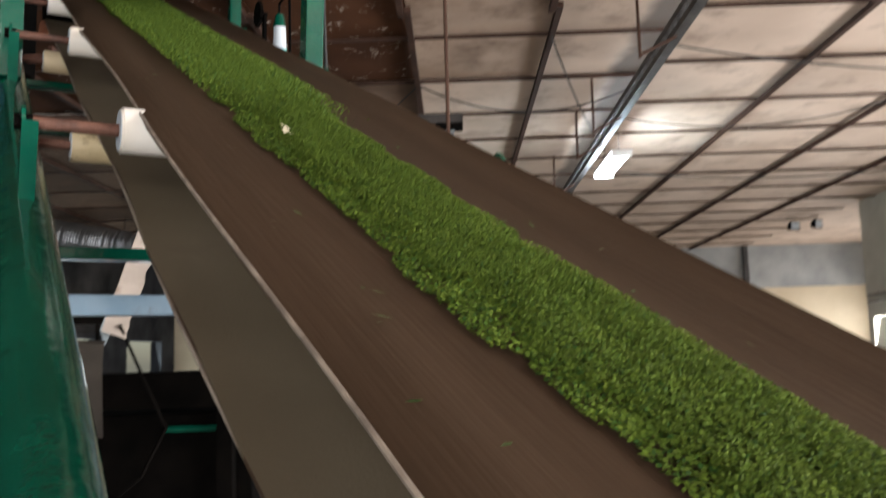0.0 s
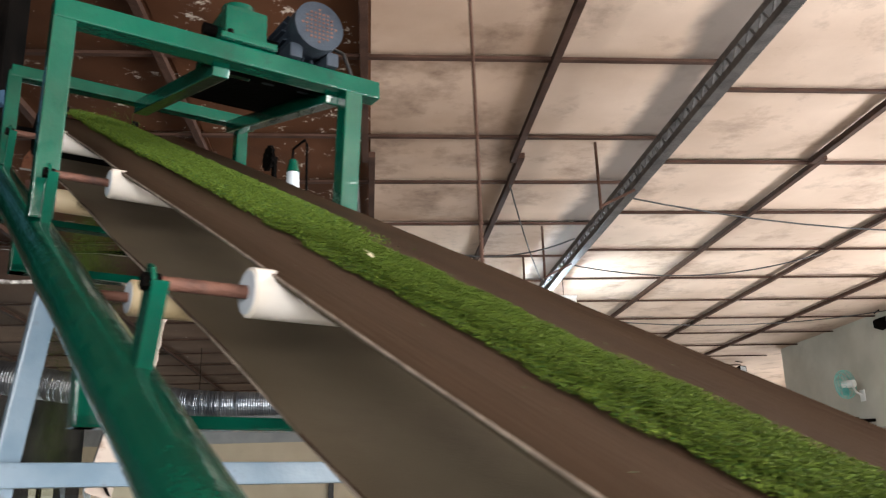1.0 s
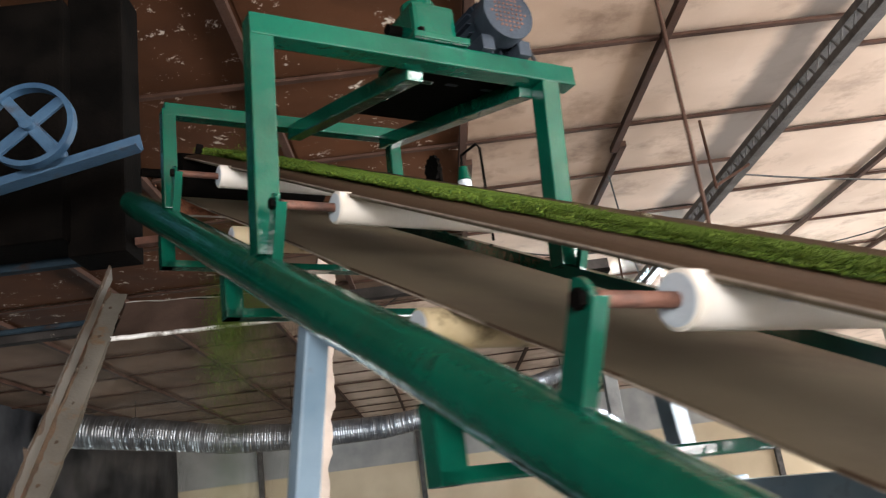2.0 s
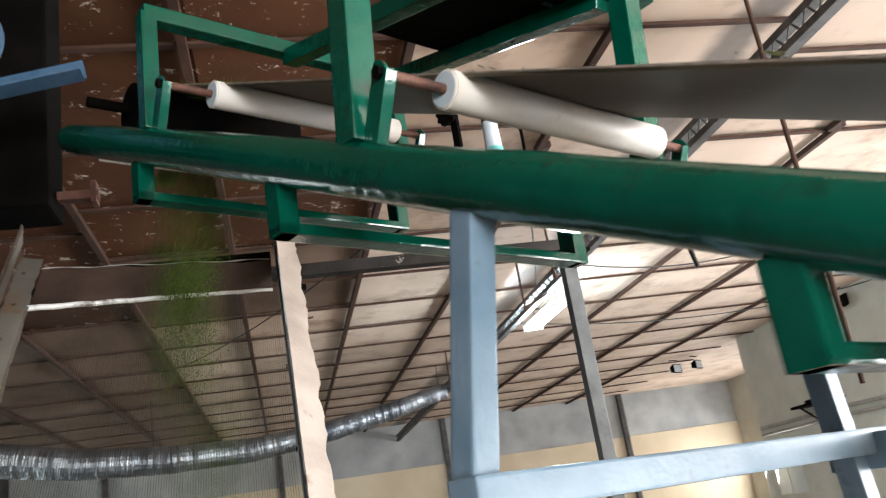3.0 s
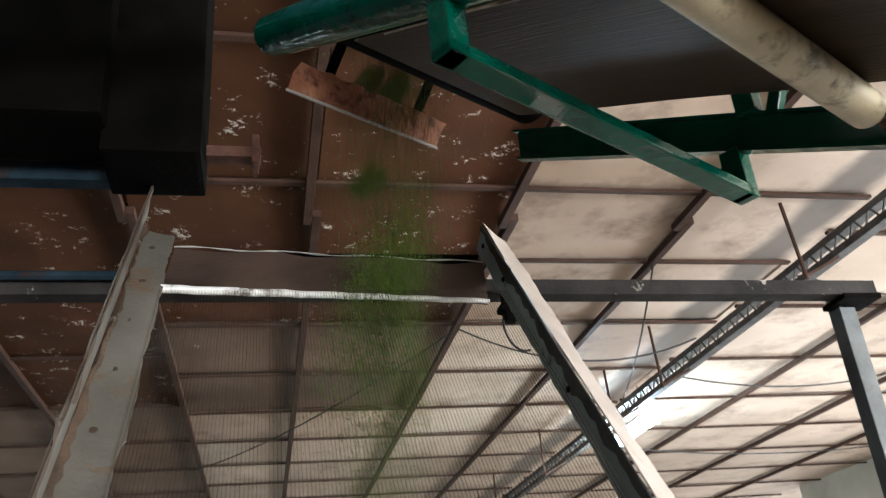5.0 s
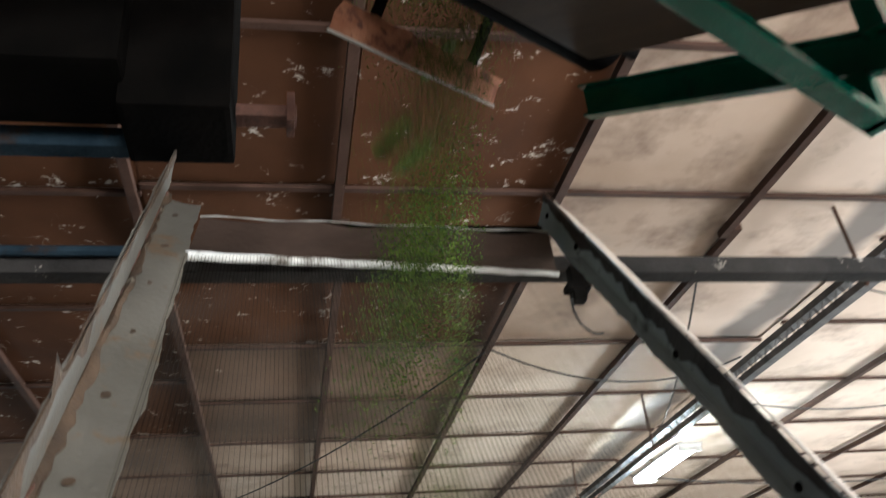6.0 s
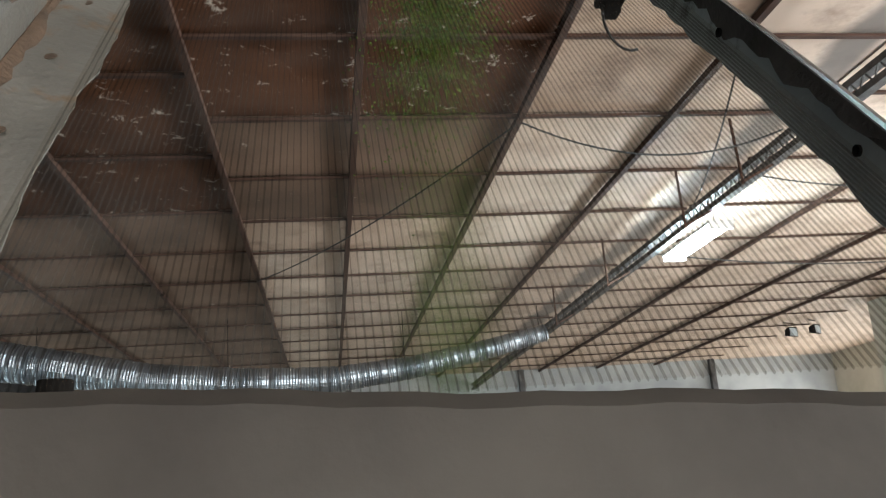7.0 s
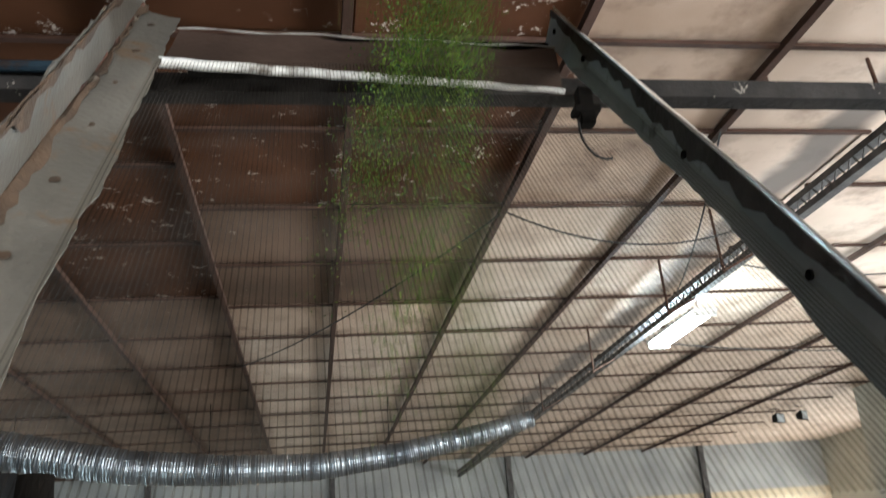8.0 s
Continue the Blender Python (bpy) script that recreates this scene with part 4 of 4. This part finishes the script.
# ---------------- leaf machine on the west side ----------------
def leaf_machine():
    g = empty("leaf_machine", (-2.4, 3.9, 0))
    T = Matrix.Translation((2.4, -3.9, 0))

    def p(name, bm, mat, label="", smooth=False, parent=None):
        bm.transform(T)
        return part(name, bm, mat, parent or g, label, smooth)
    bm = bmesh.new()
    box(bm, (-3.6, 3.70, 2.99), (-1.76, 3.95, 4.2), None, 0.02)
    p("hopper", bm, M_DARK, "near black sheet hopper")
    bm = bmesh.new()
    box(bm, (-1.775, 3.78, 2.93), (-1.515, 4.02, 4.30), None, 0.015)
    p("riser_duct", bm, M_DARK, "near black square riser")
    bm = bmesh.new()
    box(bm, (-1.51, 3.88, 2.985), (-1.36, 3.93, 3.02), None, 0.003)
    box(bm, (-1.385, 3.87, 2.965), (-1.365, 3.94, 3.055), None, 0.002)
    p("stub_shaft", bm, M_RUST, "rusty stub arm")
    for x in (-3.55, -2.75):
        p("leg", hollow_bar((x, 3.87, 0), (x, 3.87, 3.0), 0.08, 0.08, (1, 0, 0)), M_DARK)
    p("shaft_bar", hollow_bar((-3.6, 4.04, 3.005), (-1.765, 4.04, 3.005), 0.055, 0.06), M_DULLBLUE, "worn dark blue bar under the hopper")
    bm = bmesh.new()
    # inclined blue channel beside the wheel
    beam_between(bm, (-2.6, 3.32, 2.93), (-1.29, 3.30, 3.185), 0.08, 0.008, bevel=0.001)
    beam_between(bm, (-2.6, 3.36, 2.97), (-1.29, 3.34, 3.225), 0.008, 0.07, bevel=0.001)
    p("channel_arm", bm, M_DBLUE, "blue channel arm")
    bm = bmesh.new()
    beam_between(bm, (-1.30, 3.27, 3.17), (-1.30, 3.27, 3.25), 0.02, 0.05)
    p("arm_end", bm, M_DARK, "dark end plate")
    # spoked hand wheel
    c = Vector((-1.705, 3.26, 3.315))
    bm = bmesh.new()
    N = 48
    for k in range(N):
        a, b = 2 * math.pi * k / N, 2 * math.pi * (k + 1) / N
        for r0, r1, y0, y1 in ((0.158, 0.180, -0.022, 0.022),):
            quad = []
            for t in (a, b):
                d = Vector((math.cos(t), 0, math.sin(t)))
                quad.append([c + d * r0 + Vector((0, y0, 0)), c + d * r1 + Vector((0, y0, 0)), c + d * r1 + Vector((0, y1, 0)), c + d * r0 + Vector((0, y1, 0))])
            vs = [[bm.verts.new(q) for q in row] for row in quad]
            for j in range(4):
                bm.faces.new((vs[0][j], vs[0][(j + 1) % 4], vs[1][(j + 1) % 4], vs[1][j]))
    bmesh.ops.remove_doubles(bm, verts=bm.verts[:], dist=0.0005)
    wheel = p("pulley_wheel", bm, M_DBLUE, "blue four spoked pulley wheel", True)
    bm = bmesh.new()
    rod(bm, c + Vector((0, -0.04, 0)), c + Vector((0, 0.30, 0)), 0.028, 20)
    p("hub", bm, M_DBLUE, "", True, wheel)
    for k in range(4):
        a = radians(38 + 90 * k)
        d = Vector((math.cos(a), 0, math.sin(a)))
        bm = bmesh.new()
        beam_between(bm, c + d * 0.02, c + d * 0.163, 0.018, 0.045, up=d.cross(Vector((0, 1, 0))), bevel=0.004)
        p("spoke", bm, M_DBLUE, "", False, wheel)
    return tagged(g, "near black leaf processing machine with blue wheel and arm", "machine")


leaf_machine()


# ---------------- far duct, lamps and things on the walls ----------------
def foil_duct():
    bm = bmesh.new()
    ctrl = [(-7.3, 4.02), (-5.6, 3.72), (-4.0, 3.42), (-2.6, 3.30), (-1.2, 3.28), (0.0, 3.40), (1.2, 3.62), (2.25, 3.86)]
    pts, n = [], 520
    for i in range(n + 1):
        f = i / n * (len(ctrl) - 1)
        k = min(int(f), len(ctrl) - 2)
        g = f - k
        g = g * g * (3 - 2 * g) * 0.35 + g * 0.65
        pts.append((ctrl[k][0] + (ctrl[k + 1][0] - ctrl[k][0]) * g, 16.0, ctrl[k][1] + (ctrl[k + 1][1] - ctrl[k][1]) * g))
    r = random.Random(3)
    tube_path(bm, pts, lambda i: (0.33 - 0.19 * (i / n) ** 0.8) * (1.0 if i % 2 else 0.95) + r.uniform(-0.009, 0.009), 20)
    d = link_mesh("foil_duct", bm, M_FOIL)
    for i in (70, 208, 364, 510):
        bm = bmesh.new()
        rod(bm, Vector(pts[i]) + Vector((0, 0, 0.1)), (pts[i][0], 16.0, CEIL - 0.03), 0.006, 6)
        part("hanger_wire", bm, M_DARK, d)
    return tagged(d, "sagging ribbed silver foil duct under the ceiling", "duct")


foil_duct()


def batten_lamp():
    g = empty("batten_lamp", LAMP)
    bm = bmesh.new()
    box(bm, (-0.14, -0.66, 0.024), (0.14, 0.66, 0.055), None, 0.006)
    part("housing", bm, M_WHITE, g)
    # glowing diffuser widened to stand in for the lamp's bloom
    bm = bmesh.new()
    n = 10
    pr = [(0.13 * math.cos(math.pi * k / n), 0.022 - 0.055 * math.sin(math.pi * k / n)) for k in range(n + 1)]
    va, vb = ([bm.verts.new((x, y, z)) for x, z in pr] for y in (-0.62, 0.62))
    for k in range(n):
        bm.faces.new((va[k], va[k + 1], vb[k + 1], vb[k]))
    bm.faces.new(va)
    bm.faces.new(vb[::-1])
    part("diffuser", bm, M_TUBE, g, "wide glowing cold white diffuser in place of bloom", True)
    for y in (-0.635, 0.635):
        bm = bmesh.new()
        box(bm, (-0.13, y - 0.012, -0.036), (0.13, y + 0.012, 0.022), None, 0.003)
        part("end_cap", bm, M_WHITE, g)
    for y in (-0.5, 0.5):
        bm = bmesh.new()
        rod(bm, (0, y, 0.055), (0, y, CEIL - LAMP[2] - 0.02), 0.004, 6)
        part("hanger_wire", bm, M_DARK, g)
    return tagged(g, "lit cold white batten lamp hung beside the girder", "lamp")


batten_lamp()


def wall_fan():
    g = empty("wall_fan", (8.60, 14.5, 3.26))
    head = Matrix.Rotation(radians(-62), 4, "Z")        # the head looks down the hall
    bm = bmesh.new()
    for R_, X_ in ((0.10, -0.10), (0.18, -0.085), (0.235, -0.05), (0.25, 0.0), (0.235, 0.05)):   # cage rings
        tube_path(bm, [(X_, R_ * math.cos(2 * math.pi * i / 32), R_ * math.sin(2 * math.pi * i / 32)) for i in range(33)], 0.006, 6)
    for i in range(24):
        a = 2 * math.pi * i / 24
        tube_path(bm, [(x, q * math.cos(a), q * math.sin(a)) for x, q in ((-0.105, 0.03), (-0.10, 0.10), (-0.085, 0.18), (-0.05, 0.235), (0.0, 0.25), (0.05, 0.235), (0.08, 0.10))], 0.0025, 4)
    bm.transform(head)
    part("cage", bm, M_FAN, g, "turquoise wire cage")
    for i in range(3):
        a = 2 * math.pi * i / 3 + 0.4
        bm = bmesh.new()
        vs = []
        for q, w, tw in ((0.03, 0.03, 0.03), (0.12, 0.075, 0.035), (0.20, 0.085, 0.02)):
            for sgn in (-1, 1):
                b = a + sgn * w / q * 0.7 if q > 0.05 else a + sgn * 0.6
                vs.append(bm.verts.new((sgn * tw, q * math.cos(b), q * math.sin(b))))
        bm.faces.new((vs[0], vs[1], vs[3], vs[2]))
        bm.faces.new((vs[2], vs[3], vs[5], vs[4]))
        bmesh.ops.solidify(bm, geom=bm.faces[:], thickness=0.006)
        bm.transform(head)
        part("blade", bm, M_FAN, g, "turquoise blade")
    bm = bmesh.new()
    rod(bm, (-0.04, 0, 0), (0.17, 0, 0), 0.065, 24)
    bm.transform(head)
    part("motor_case", bm, M_WHITE, g, "white motor case", True)
    bm = bmesh.new()
    tube_path(bm, [(0.12, 0, -0.03), (0.18, 0, -0.14), (0.28, 0, -0.20)], 0.018, 10)
    box(bm, (0.275, -0.07, -0.30), (0.297, 0.07, -0.10), None, 0.006)
    part("bracket", bm, M_WHITE, g)
    return tagged(g, "turquoise and white caged fan on the pale wall", "fan")


wall_fan()


def wall_shelf():
    g = empty("wall_bracket_shelf", (8.9, 14.85, 2.62))
    bm = bmesh.new()
    box(bm, (-0.34, -0.62, -0.03), (-0.005, 0.62, 0.02), None, 0.006)
    part("board", bm, M_DARK, g)
    for y in (-0.4, 0.35):
        bm = bmesh.new()
        beam_between(bm, (-0.30, y, -0.035), (-0.01, y, -0.26), 0.03, 0.03)
        beam_between(bm, (-0.018, y, -0.30), (-0.018, y, -0.035), 0.03, 0.02)
        part("bracket", bm, M_DARK, g)
    bm = bmesh.new()
    box(bm, (-0.24, -0.20, 0.0215), (-0.05, 0.28, 0.085), None, 0.02)
    part("tool_bundle", bm, M_DARK, g, "dark bundle on the shelf")
    return tagged(g, "dark iron bracket shelf on the pale wall", "shelf")


wall_shelf()


def flood_lamp(p, rz):
    g = empty("flood_lamp", p)
    g.rotation_euler = (0, 0, rz)
    bm = bmesh.new()
    vs0 = [bm.verts.new((x, -0.09, z)) for x, z in ((-0.13, -0.10), (0.13, -0.10), (0.13, 0.10), (-0.13, 0.10))]
    vs1 = [bm.verts.new((x, 0.06, z)) for x, z in ((-0.08, -0.06), (0.08, -0.06), (0.08, 0.06), (-0.08, 0.06))]
    for i in range(4):
        bm.faces.new((vs0[i], vs0[(i + 1) % 4], vs1[(i + 1) % 4], vs1[i]))
    bm.faces.new(vs0)
    bm.faces.new(vs1)
    part("housing", bm, M_DARK, g)
    bm = bmesh.new()
    beam_between(bm, (-0.14, 0, 0), (-0.14, 0, 0.20), 0.012, 0.02)
    beam_between(bm, (0.14, 0, 0), (0.14, 0, 0.20), 0.012, 0.02)
    beam_between(bm, (-0.146, 0, 0.20), (0.146, 0, 0.20), 0.012, 0.02)
    part("yoke", bm, M_DARK, g)
    bm = bmesh.new()
    box(bm, (-0.11, -0.094, -0.08), (0.11, -0.0905, 0.08))
    part("glass", bm, M_CAP, g)
    return tagged(g, "small dark flood lamp hung under the ceiling", "flood lamp", "flood lamps")


for p, rz in (((8.68, 13.35, 4.12), 1.3), ((8.62, 18.8, 4.12), 0.6), ((8.15, 18.9, 4.10), 0.4)):
    flood_lamp(p, rz)

# pipes along the east wall
for z, rr in ((2.44, 0.035), (2.30, 0.03)):
    bm = bmesh.new()
    tube_path(bm, [(8.84, -6.9 + 0.8 * i, z + 0.01 * math.sin(i)) for i in range(31)], rr, 10)
    tagged(link_mesh("wall_pipe", bm, M_GALV, smooth=True), "grey dusty pipe along the pale wall", "pipe", "wall pipes")

# slack cables under the ceiling
for k, (a, b, d) in enumerate((((0.3, 8.6, 4.30), (2.40, 8.4, 4.12), 0.25), ((2.45, 9.3, 4.1), (5.8, 9.6, 4.3), 0.22), ((0.25, 8.62, 4.29), (-2.17, 13.5, 4.29), 0.12),
                               ((2.45, 7.0, 4.1), (8.8, 7.8, 4.25), 0.3), ((2.45, 12.0, 4.1), (8.8, 12.6, 4.25), 0.25), ((1.52, 7.2, 4.3), (2.4, 10.2, 4.1), 0.1))):
    bm = bmesh.new()
    tube_path(bm, sag(a, b, d), 0.008, 6)
    tagged(link_mesh("slack_cable", bm, M_CABLE, smooth=True), "slack black cable under the ceiling", "cable", "slack cables")


# ---------------- low machine behind the stand ----------------
def rolling_table():
    g = empty("rolling_table", (-1.9, 5.6, 0))
    T = Matrix.Translation((1.9, -5.6, 0))

    def p(name, bm, mat, label=""):
        bm.transform(T)
        return part(name, bm, mat, g, label)
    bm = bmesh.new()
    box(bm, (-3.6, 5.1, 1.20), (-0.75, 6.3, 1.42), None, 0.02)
    p("table", bm, M_DARK, "near black machine table")
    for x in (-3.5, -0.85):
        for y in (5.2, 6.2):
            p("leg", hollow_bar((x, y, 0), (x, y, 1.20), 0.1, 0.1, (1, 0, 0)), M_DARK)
    # box sized to fill the dark area below the table from the camera
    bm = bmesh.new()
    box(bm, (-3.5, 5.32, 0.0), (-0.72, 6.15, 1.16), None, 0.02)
    p("machine_body", bm, M_DARK, "near black machine body")
    bm = bmesh.new()
    rod(bm, (-1.25, 5.29, 1.065), (-0.78, 5.29, 1.065), 0.022, 16)
    p("grab_bar", bm, M_GREEN, "short green bar")
    p("top_rail", hollow_bar((-3.6, 5.15, 1.76), (-1.55, 5.15, 1.76), 0.05, 0.05), M_DARK, "dark top rail")
    for i in range(7):
        x = -3.5 + 0.31 * i
        p("rail_post", hollow_bar((x, 5.15, 1.42), (x, 5.15, 1.735), 0.04, 0.02, (1, 0, 0)), M_GALV if i % 2 else M_DARK)
    bm = bmesh.new()
    rod(bm, (-2.25, 5.5, 1.42), (-2.25, 5.5, 1.98), 0.09, 20, 0.06)
    p("crank_post", bm, M_DARK, "dark upright crank")
    return tagged(g, "near black rolling table with pale rail posts", "machine")


rolling_table()


# ---------------- tea leaf ----------------
def leaf_clump(seed, L, half, n, thick=0.03):
    """One loose clump of shredded leaf, nothing but flakes. x along the belt, y across, z up."""
    r = random.Random(seed)
    bm = bmesh.new()
    for i in range(n):
        low = i < 2300                        # larger flakes make up the body of the clump
        f, e = r.uniform(-1, 1), r.uniform(-1, 1)
        if not low and r.random() < 0.25:
            f *= 1.25
        if f * f + e * e > 1.25:
            f, e = f * 0.7, e * 0.7
        h = thick * max(0.05, 1 - 0.5 * abs(f) ** 3)
        c = Vector((e * L / 2, f * half, h * (r.uniform(0.15, 0.7) if low else r.uniform(0.6, 1.02))))
        a = r.uniform(0, 6.28)
        d = Vector((math.cos(a), math.sin(a), r.uniform(-0.35, 0.35) if low else r.uniform(-0.9, 0.9))).normalized()
        s = d.cross(Vector((r.uniform(-0.6, 0.6), r.uniform(-0.6, 0.6), 1))).normalized()
        l, w = (r.uniform(0.0020, 0.0034), r.uniform(0.0013, 0.0022)) if low else (r.uniform(0.0010, 0.0025), r.uniform(0.0006, 0.0013))
        up = d.cross(s) * r.uniform(-0.35, 0.35) * w
        v = [bm.verts.new(q) for q in (c - d * l, c + s * w + up, c + d * l, c - s * w + up)]
        dark = 1 if r.random() < (0.14 if low else 0.05) else 0
        for q in ((v[0], v[1], v[2]), (v[0], v[2], v[3])):
            bm.faces.new(q).material_index = dark
    me = bpy.data.meshes.new("tea_leaf_clump")
    bm.to_mesh(me)
    bm.free()
    me.materials.append(M_TEA)
    me.materials.append(M_TEADARK)
    return me


STEP, SPEED, UE = 0.100, 0.245, 2.60
VARIANTS = [leaf_clump(100 + k, STEP * 1.40, 0.042, 4500, 0.021) for k in range(7)]
EDGES = [leaf_clump(200 + k, STEP * 1.4, 0.036, 1900, 0.011) for k in range(4)]


def loose_leaf(seed, L, half, n):
    """A sparse veil of single flakes that lies on the bed and drops as a thin curtain."""
    r = random.Random(seed)
    bm = bmesh.new()
    for _ in range(n):
        c = Vector((r.gauss(0, 0.30) * L, max(-1.05, min(1.05, r.gauss(0, 0.45))) * half, r.uniform(0.0, 0.012)))
        d = Vector((r.uniform(-1, 1), r.uniform(-1, 1), r.uniform(-1, 1))).normalized()
        s = d.orthogonal().normalized()
        l, w = r.uniform(0.0020, 0.0042), r.uniform(0.0012, 0.0025)
        v = [bm.verts.new(q) for q in (c - d * l, c + s * w, c + d * l, c - s * w)]
        dark = int(r.random() < 0.2)
        bm.faces.new((v[0], v[1], v[2])).material_index = dark
        bm.faces.new((v[0], v[2], v[3])).material_index = dark
    me = bpy.data.meshes.new("loose_leaf")
    bm.to_mesh(me)
    bm.free()
    me.materials.append(M_TEA)
    me.materials.append(M_TEADARK)
    return me


VEILS = [loose_leaf(300 + k, 0.50, 0.11, 2000) for k in range(5)]
SLOPE = math.atan(TZ)
YAW = math.atan2(HY, HX)
TILT = Matrix.Rotation(YAW, 4, "Z") @ Matrix.Rotation(-SLOPE, 4, "Y")
CLUMPS = []
r = random.Random(77)
u = -2.75
k = 0
while u < UE - 0.09:
    for lane in range(5):
        mesh = VARIANTS[(k * 5 + lane * 3) % 7] if 0 < lane < 4 else EDGES[(k + lane) % 4]
        ob = new("tea_leaf_clump", mesh)
        tagged(ob, "fresh green shredded tea leaf heaped on the belt", "tea leaf", "tea leaf clumps", "stuff")
        v = 0.281 + 0.016 * max(0.0, min(1.0, (1.2 - u) / 1.6)) + (-0.083, -0.043, 0.0, 0.032, 0.056)[lane] + 0.014 * math.sin(u * 3.1) + r.uniform(-0.012, 0.012)
        CLUMPS.append((ob, u + STEP * (0.4, 0.8, 0.0, 0.6, 0.2)[lane] + r.uniform(-0.012, 0.012), v, r.uniform(-1, 1), r.uniform(-1, 1)))
    u += STEP
    k += 1
u, k = UE - 0.01, 0
while u > UE - SPEED * 8.2 - 0.3:
    ob = new("loose_leaf", VEILS[k % 5])
    tagged(ob, "loose green tea leaf flakes dropping off the belt", "tea leaf", "loose leaf", "stuff")
    CLUMPS.append((ob, u, 0.288 + 0.016 * max(0.0, min(1.0, (1.2 - u) / 1.6)) + r.uniform(-0.02, 0.02), r.uniform(-1, 1), r.uniform(-1, 1)))
    u, k = u - 0.009, k + 1
# pale stalks and stray leaves that ride on the bed
STRAYS = []
for i in range(120):
    bm = bmesh.new()
    pale = i < 1
    big = 0.016 if pale else r.uniform(0.003, 0.010)
    n = 3 if pale else 1
    for q in range(n):
        a = r.uniform(-0.5, 0.5) + (0.0 if pale else r.uniform(0, 3))
        c = Vector((r.uniform(-0.02, 0.02), r.uniform(-0.01, 0.01), 0.004 + 0.002 * q))
        d, s = Vector((math.cos(a), math.sin(a), 0.1)), Vector((-math.sin(a), math.cos(a), 0.2))
        v = [bm.verts.new(p) for p in (c - d * big, c + s * big * 0.35, c + d * big, c - s * big * 0.35)]
        bm.faces.new((v[0], v[1], v[2]))
        bm.faces.new((v[0], v[2], v[3]))
    ob = link_mesh("pale_stalk" if pale else "stray_leaf", bm, M_STALK if pale else M_TEADARK)
    tagged(ob, "pale stalk pieces lying on the green leaf" if pale else "stray dark leaf on the brown belt", "tea leaf", "pale stalks" if pale else "stray leaves")
    if pale:
        STRAYS.append((ob, (-0.29,)[i], (0.185,)[i], 0.086))
    else:
        STRAYS.append((ob, r.uniform(-2.3, 0.55), r.choice((r.uniform(0.06, 0.13), r.uniform(0.36, 0.43), r.uniform(0.36, 0.50))), 0.0555))


def ride(u, v, w):
    return Matrix.Translation(C(u, v, w)) @ TILT


def steady_rows(u0, v, w, end):
    """Even travel up the belt until the time end."""
    ts = [0.0] + [t for t in (0.1, 1.0, 2.5, 4.0, 5.5, 7.0) if t < end - 0.12]
    if end > 0.25:
        ts.append(end - 0.1)
    ts.append(end)
    return [(t, ride(u0 + SPEED * t, v, w)) for t in sorted(set(ts))]


def motions():
    rr = random.Random(31)
    for ob, u0, v, a, b in CLUMPS:
        te = (UE - u0) / SPEED
        lift = 0.061 if ob.name.startswith("loose") else 0.053
        if te > 7.9:
            walk(ob, steady_rows(u0, v, lift, 8.0))
            continue
        te = max(te, 0.1)
        rows = steady_rows(u0, v, lift, te)
        p = C(u0 + SPEED * te, v, lift)
        loose = ob.name.startswith("loose")
        if loose:                            # single flakes drift down in front of the gantry beam and scatter on the floor
            heap = Vector((p.x - 0.12 + 0.22 * a, 3.86 + 0.16 * b, 0.01 + 0.05 * rr.random()))
            low = Vector((p.x - 0.09 + 0.09 * a, 3.84 + 0.10 * b, 2.41))
            mid = Vector((p.x - 0.075 + 0.08 * a, 3.84 + 0.10 * b, 2.60))
            legs = [(0.16 + 0.02 * a, p + Vector((-0.02 + 0.02 * a, 0.07, -0.10)), 40), (0.28 + 0.03 * b, p + Vector((-0.04 + 0.06 * a, 0.20, -0.34)), 85 + 20 * a),
                    (0.37 + 0.03 * b, mid, 105 + 20 * b), (0.62 + 0.04 * b, low, 120 + 25 * a), (0.65 + 0.04 * b, low + Vector((0, 0, -0.6)), 130 + 30 * b), (0.71 + 0.04 * b, heap, 120)]
        else:                                # clumps are thrown over the strip into the trough on the beam
            heap = Vector((p.x - 0.16 + 0.20 * a, 4.038 + 0.006 * b, 2.706 + 0.006 * rr.random()))
            legs = [(0.12, p + Vector((-0.03, 0.10, -0.05)), 30), (0.26, p + Vector((-0.09, 0.34, -0.17)), 60), (0.38 + 0.02 * a, heap, 0)]
        for dt, q, ang in legs:
            t = te + dt
            m = Matrix.Translation(q) @ TILT @ Matrix.Rotation(radians(ang * 0.8), 4, "Y") @ Matrix.Rotation(radians(30 * b), 4, "X")
            if t >= 7.99:                    # still falling when the time is up
                f = (8.0 - rows[-1][0]) / (t - rows[-1][0])
                rows.append((8.0, rows[-1][1].lerp(m, min(f, 1.0))))
                break
            rows.append((t, m))
        if rows[-1][0] < 8.0:
            rows.append((8.0, rows[-1][1]))
        walk(ob, rows)
    for ob, u0, v, w in STRAYS:
        walk(ob, steady_rows(u0, v, w, 8.0))


motions()
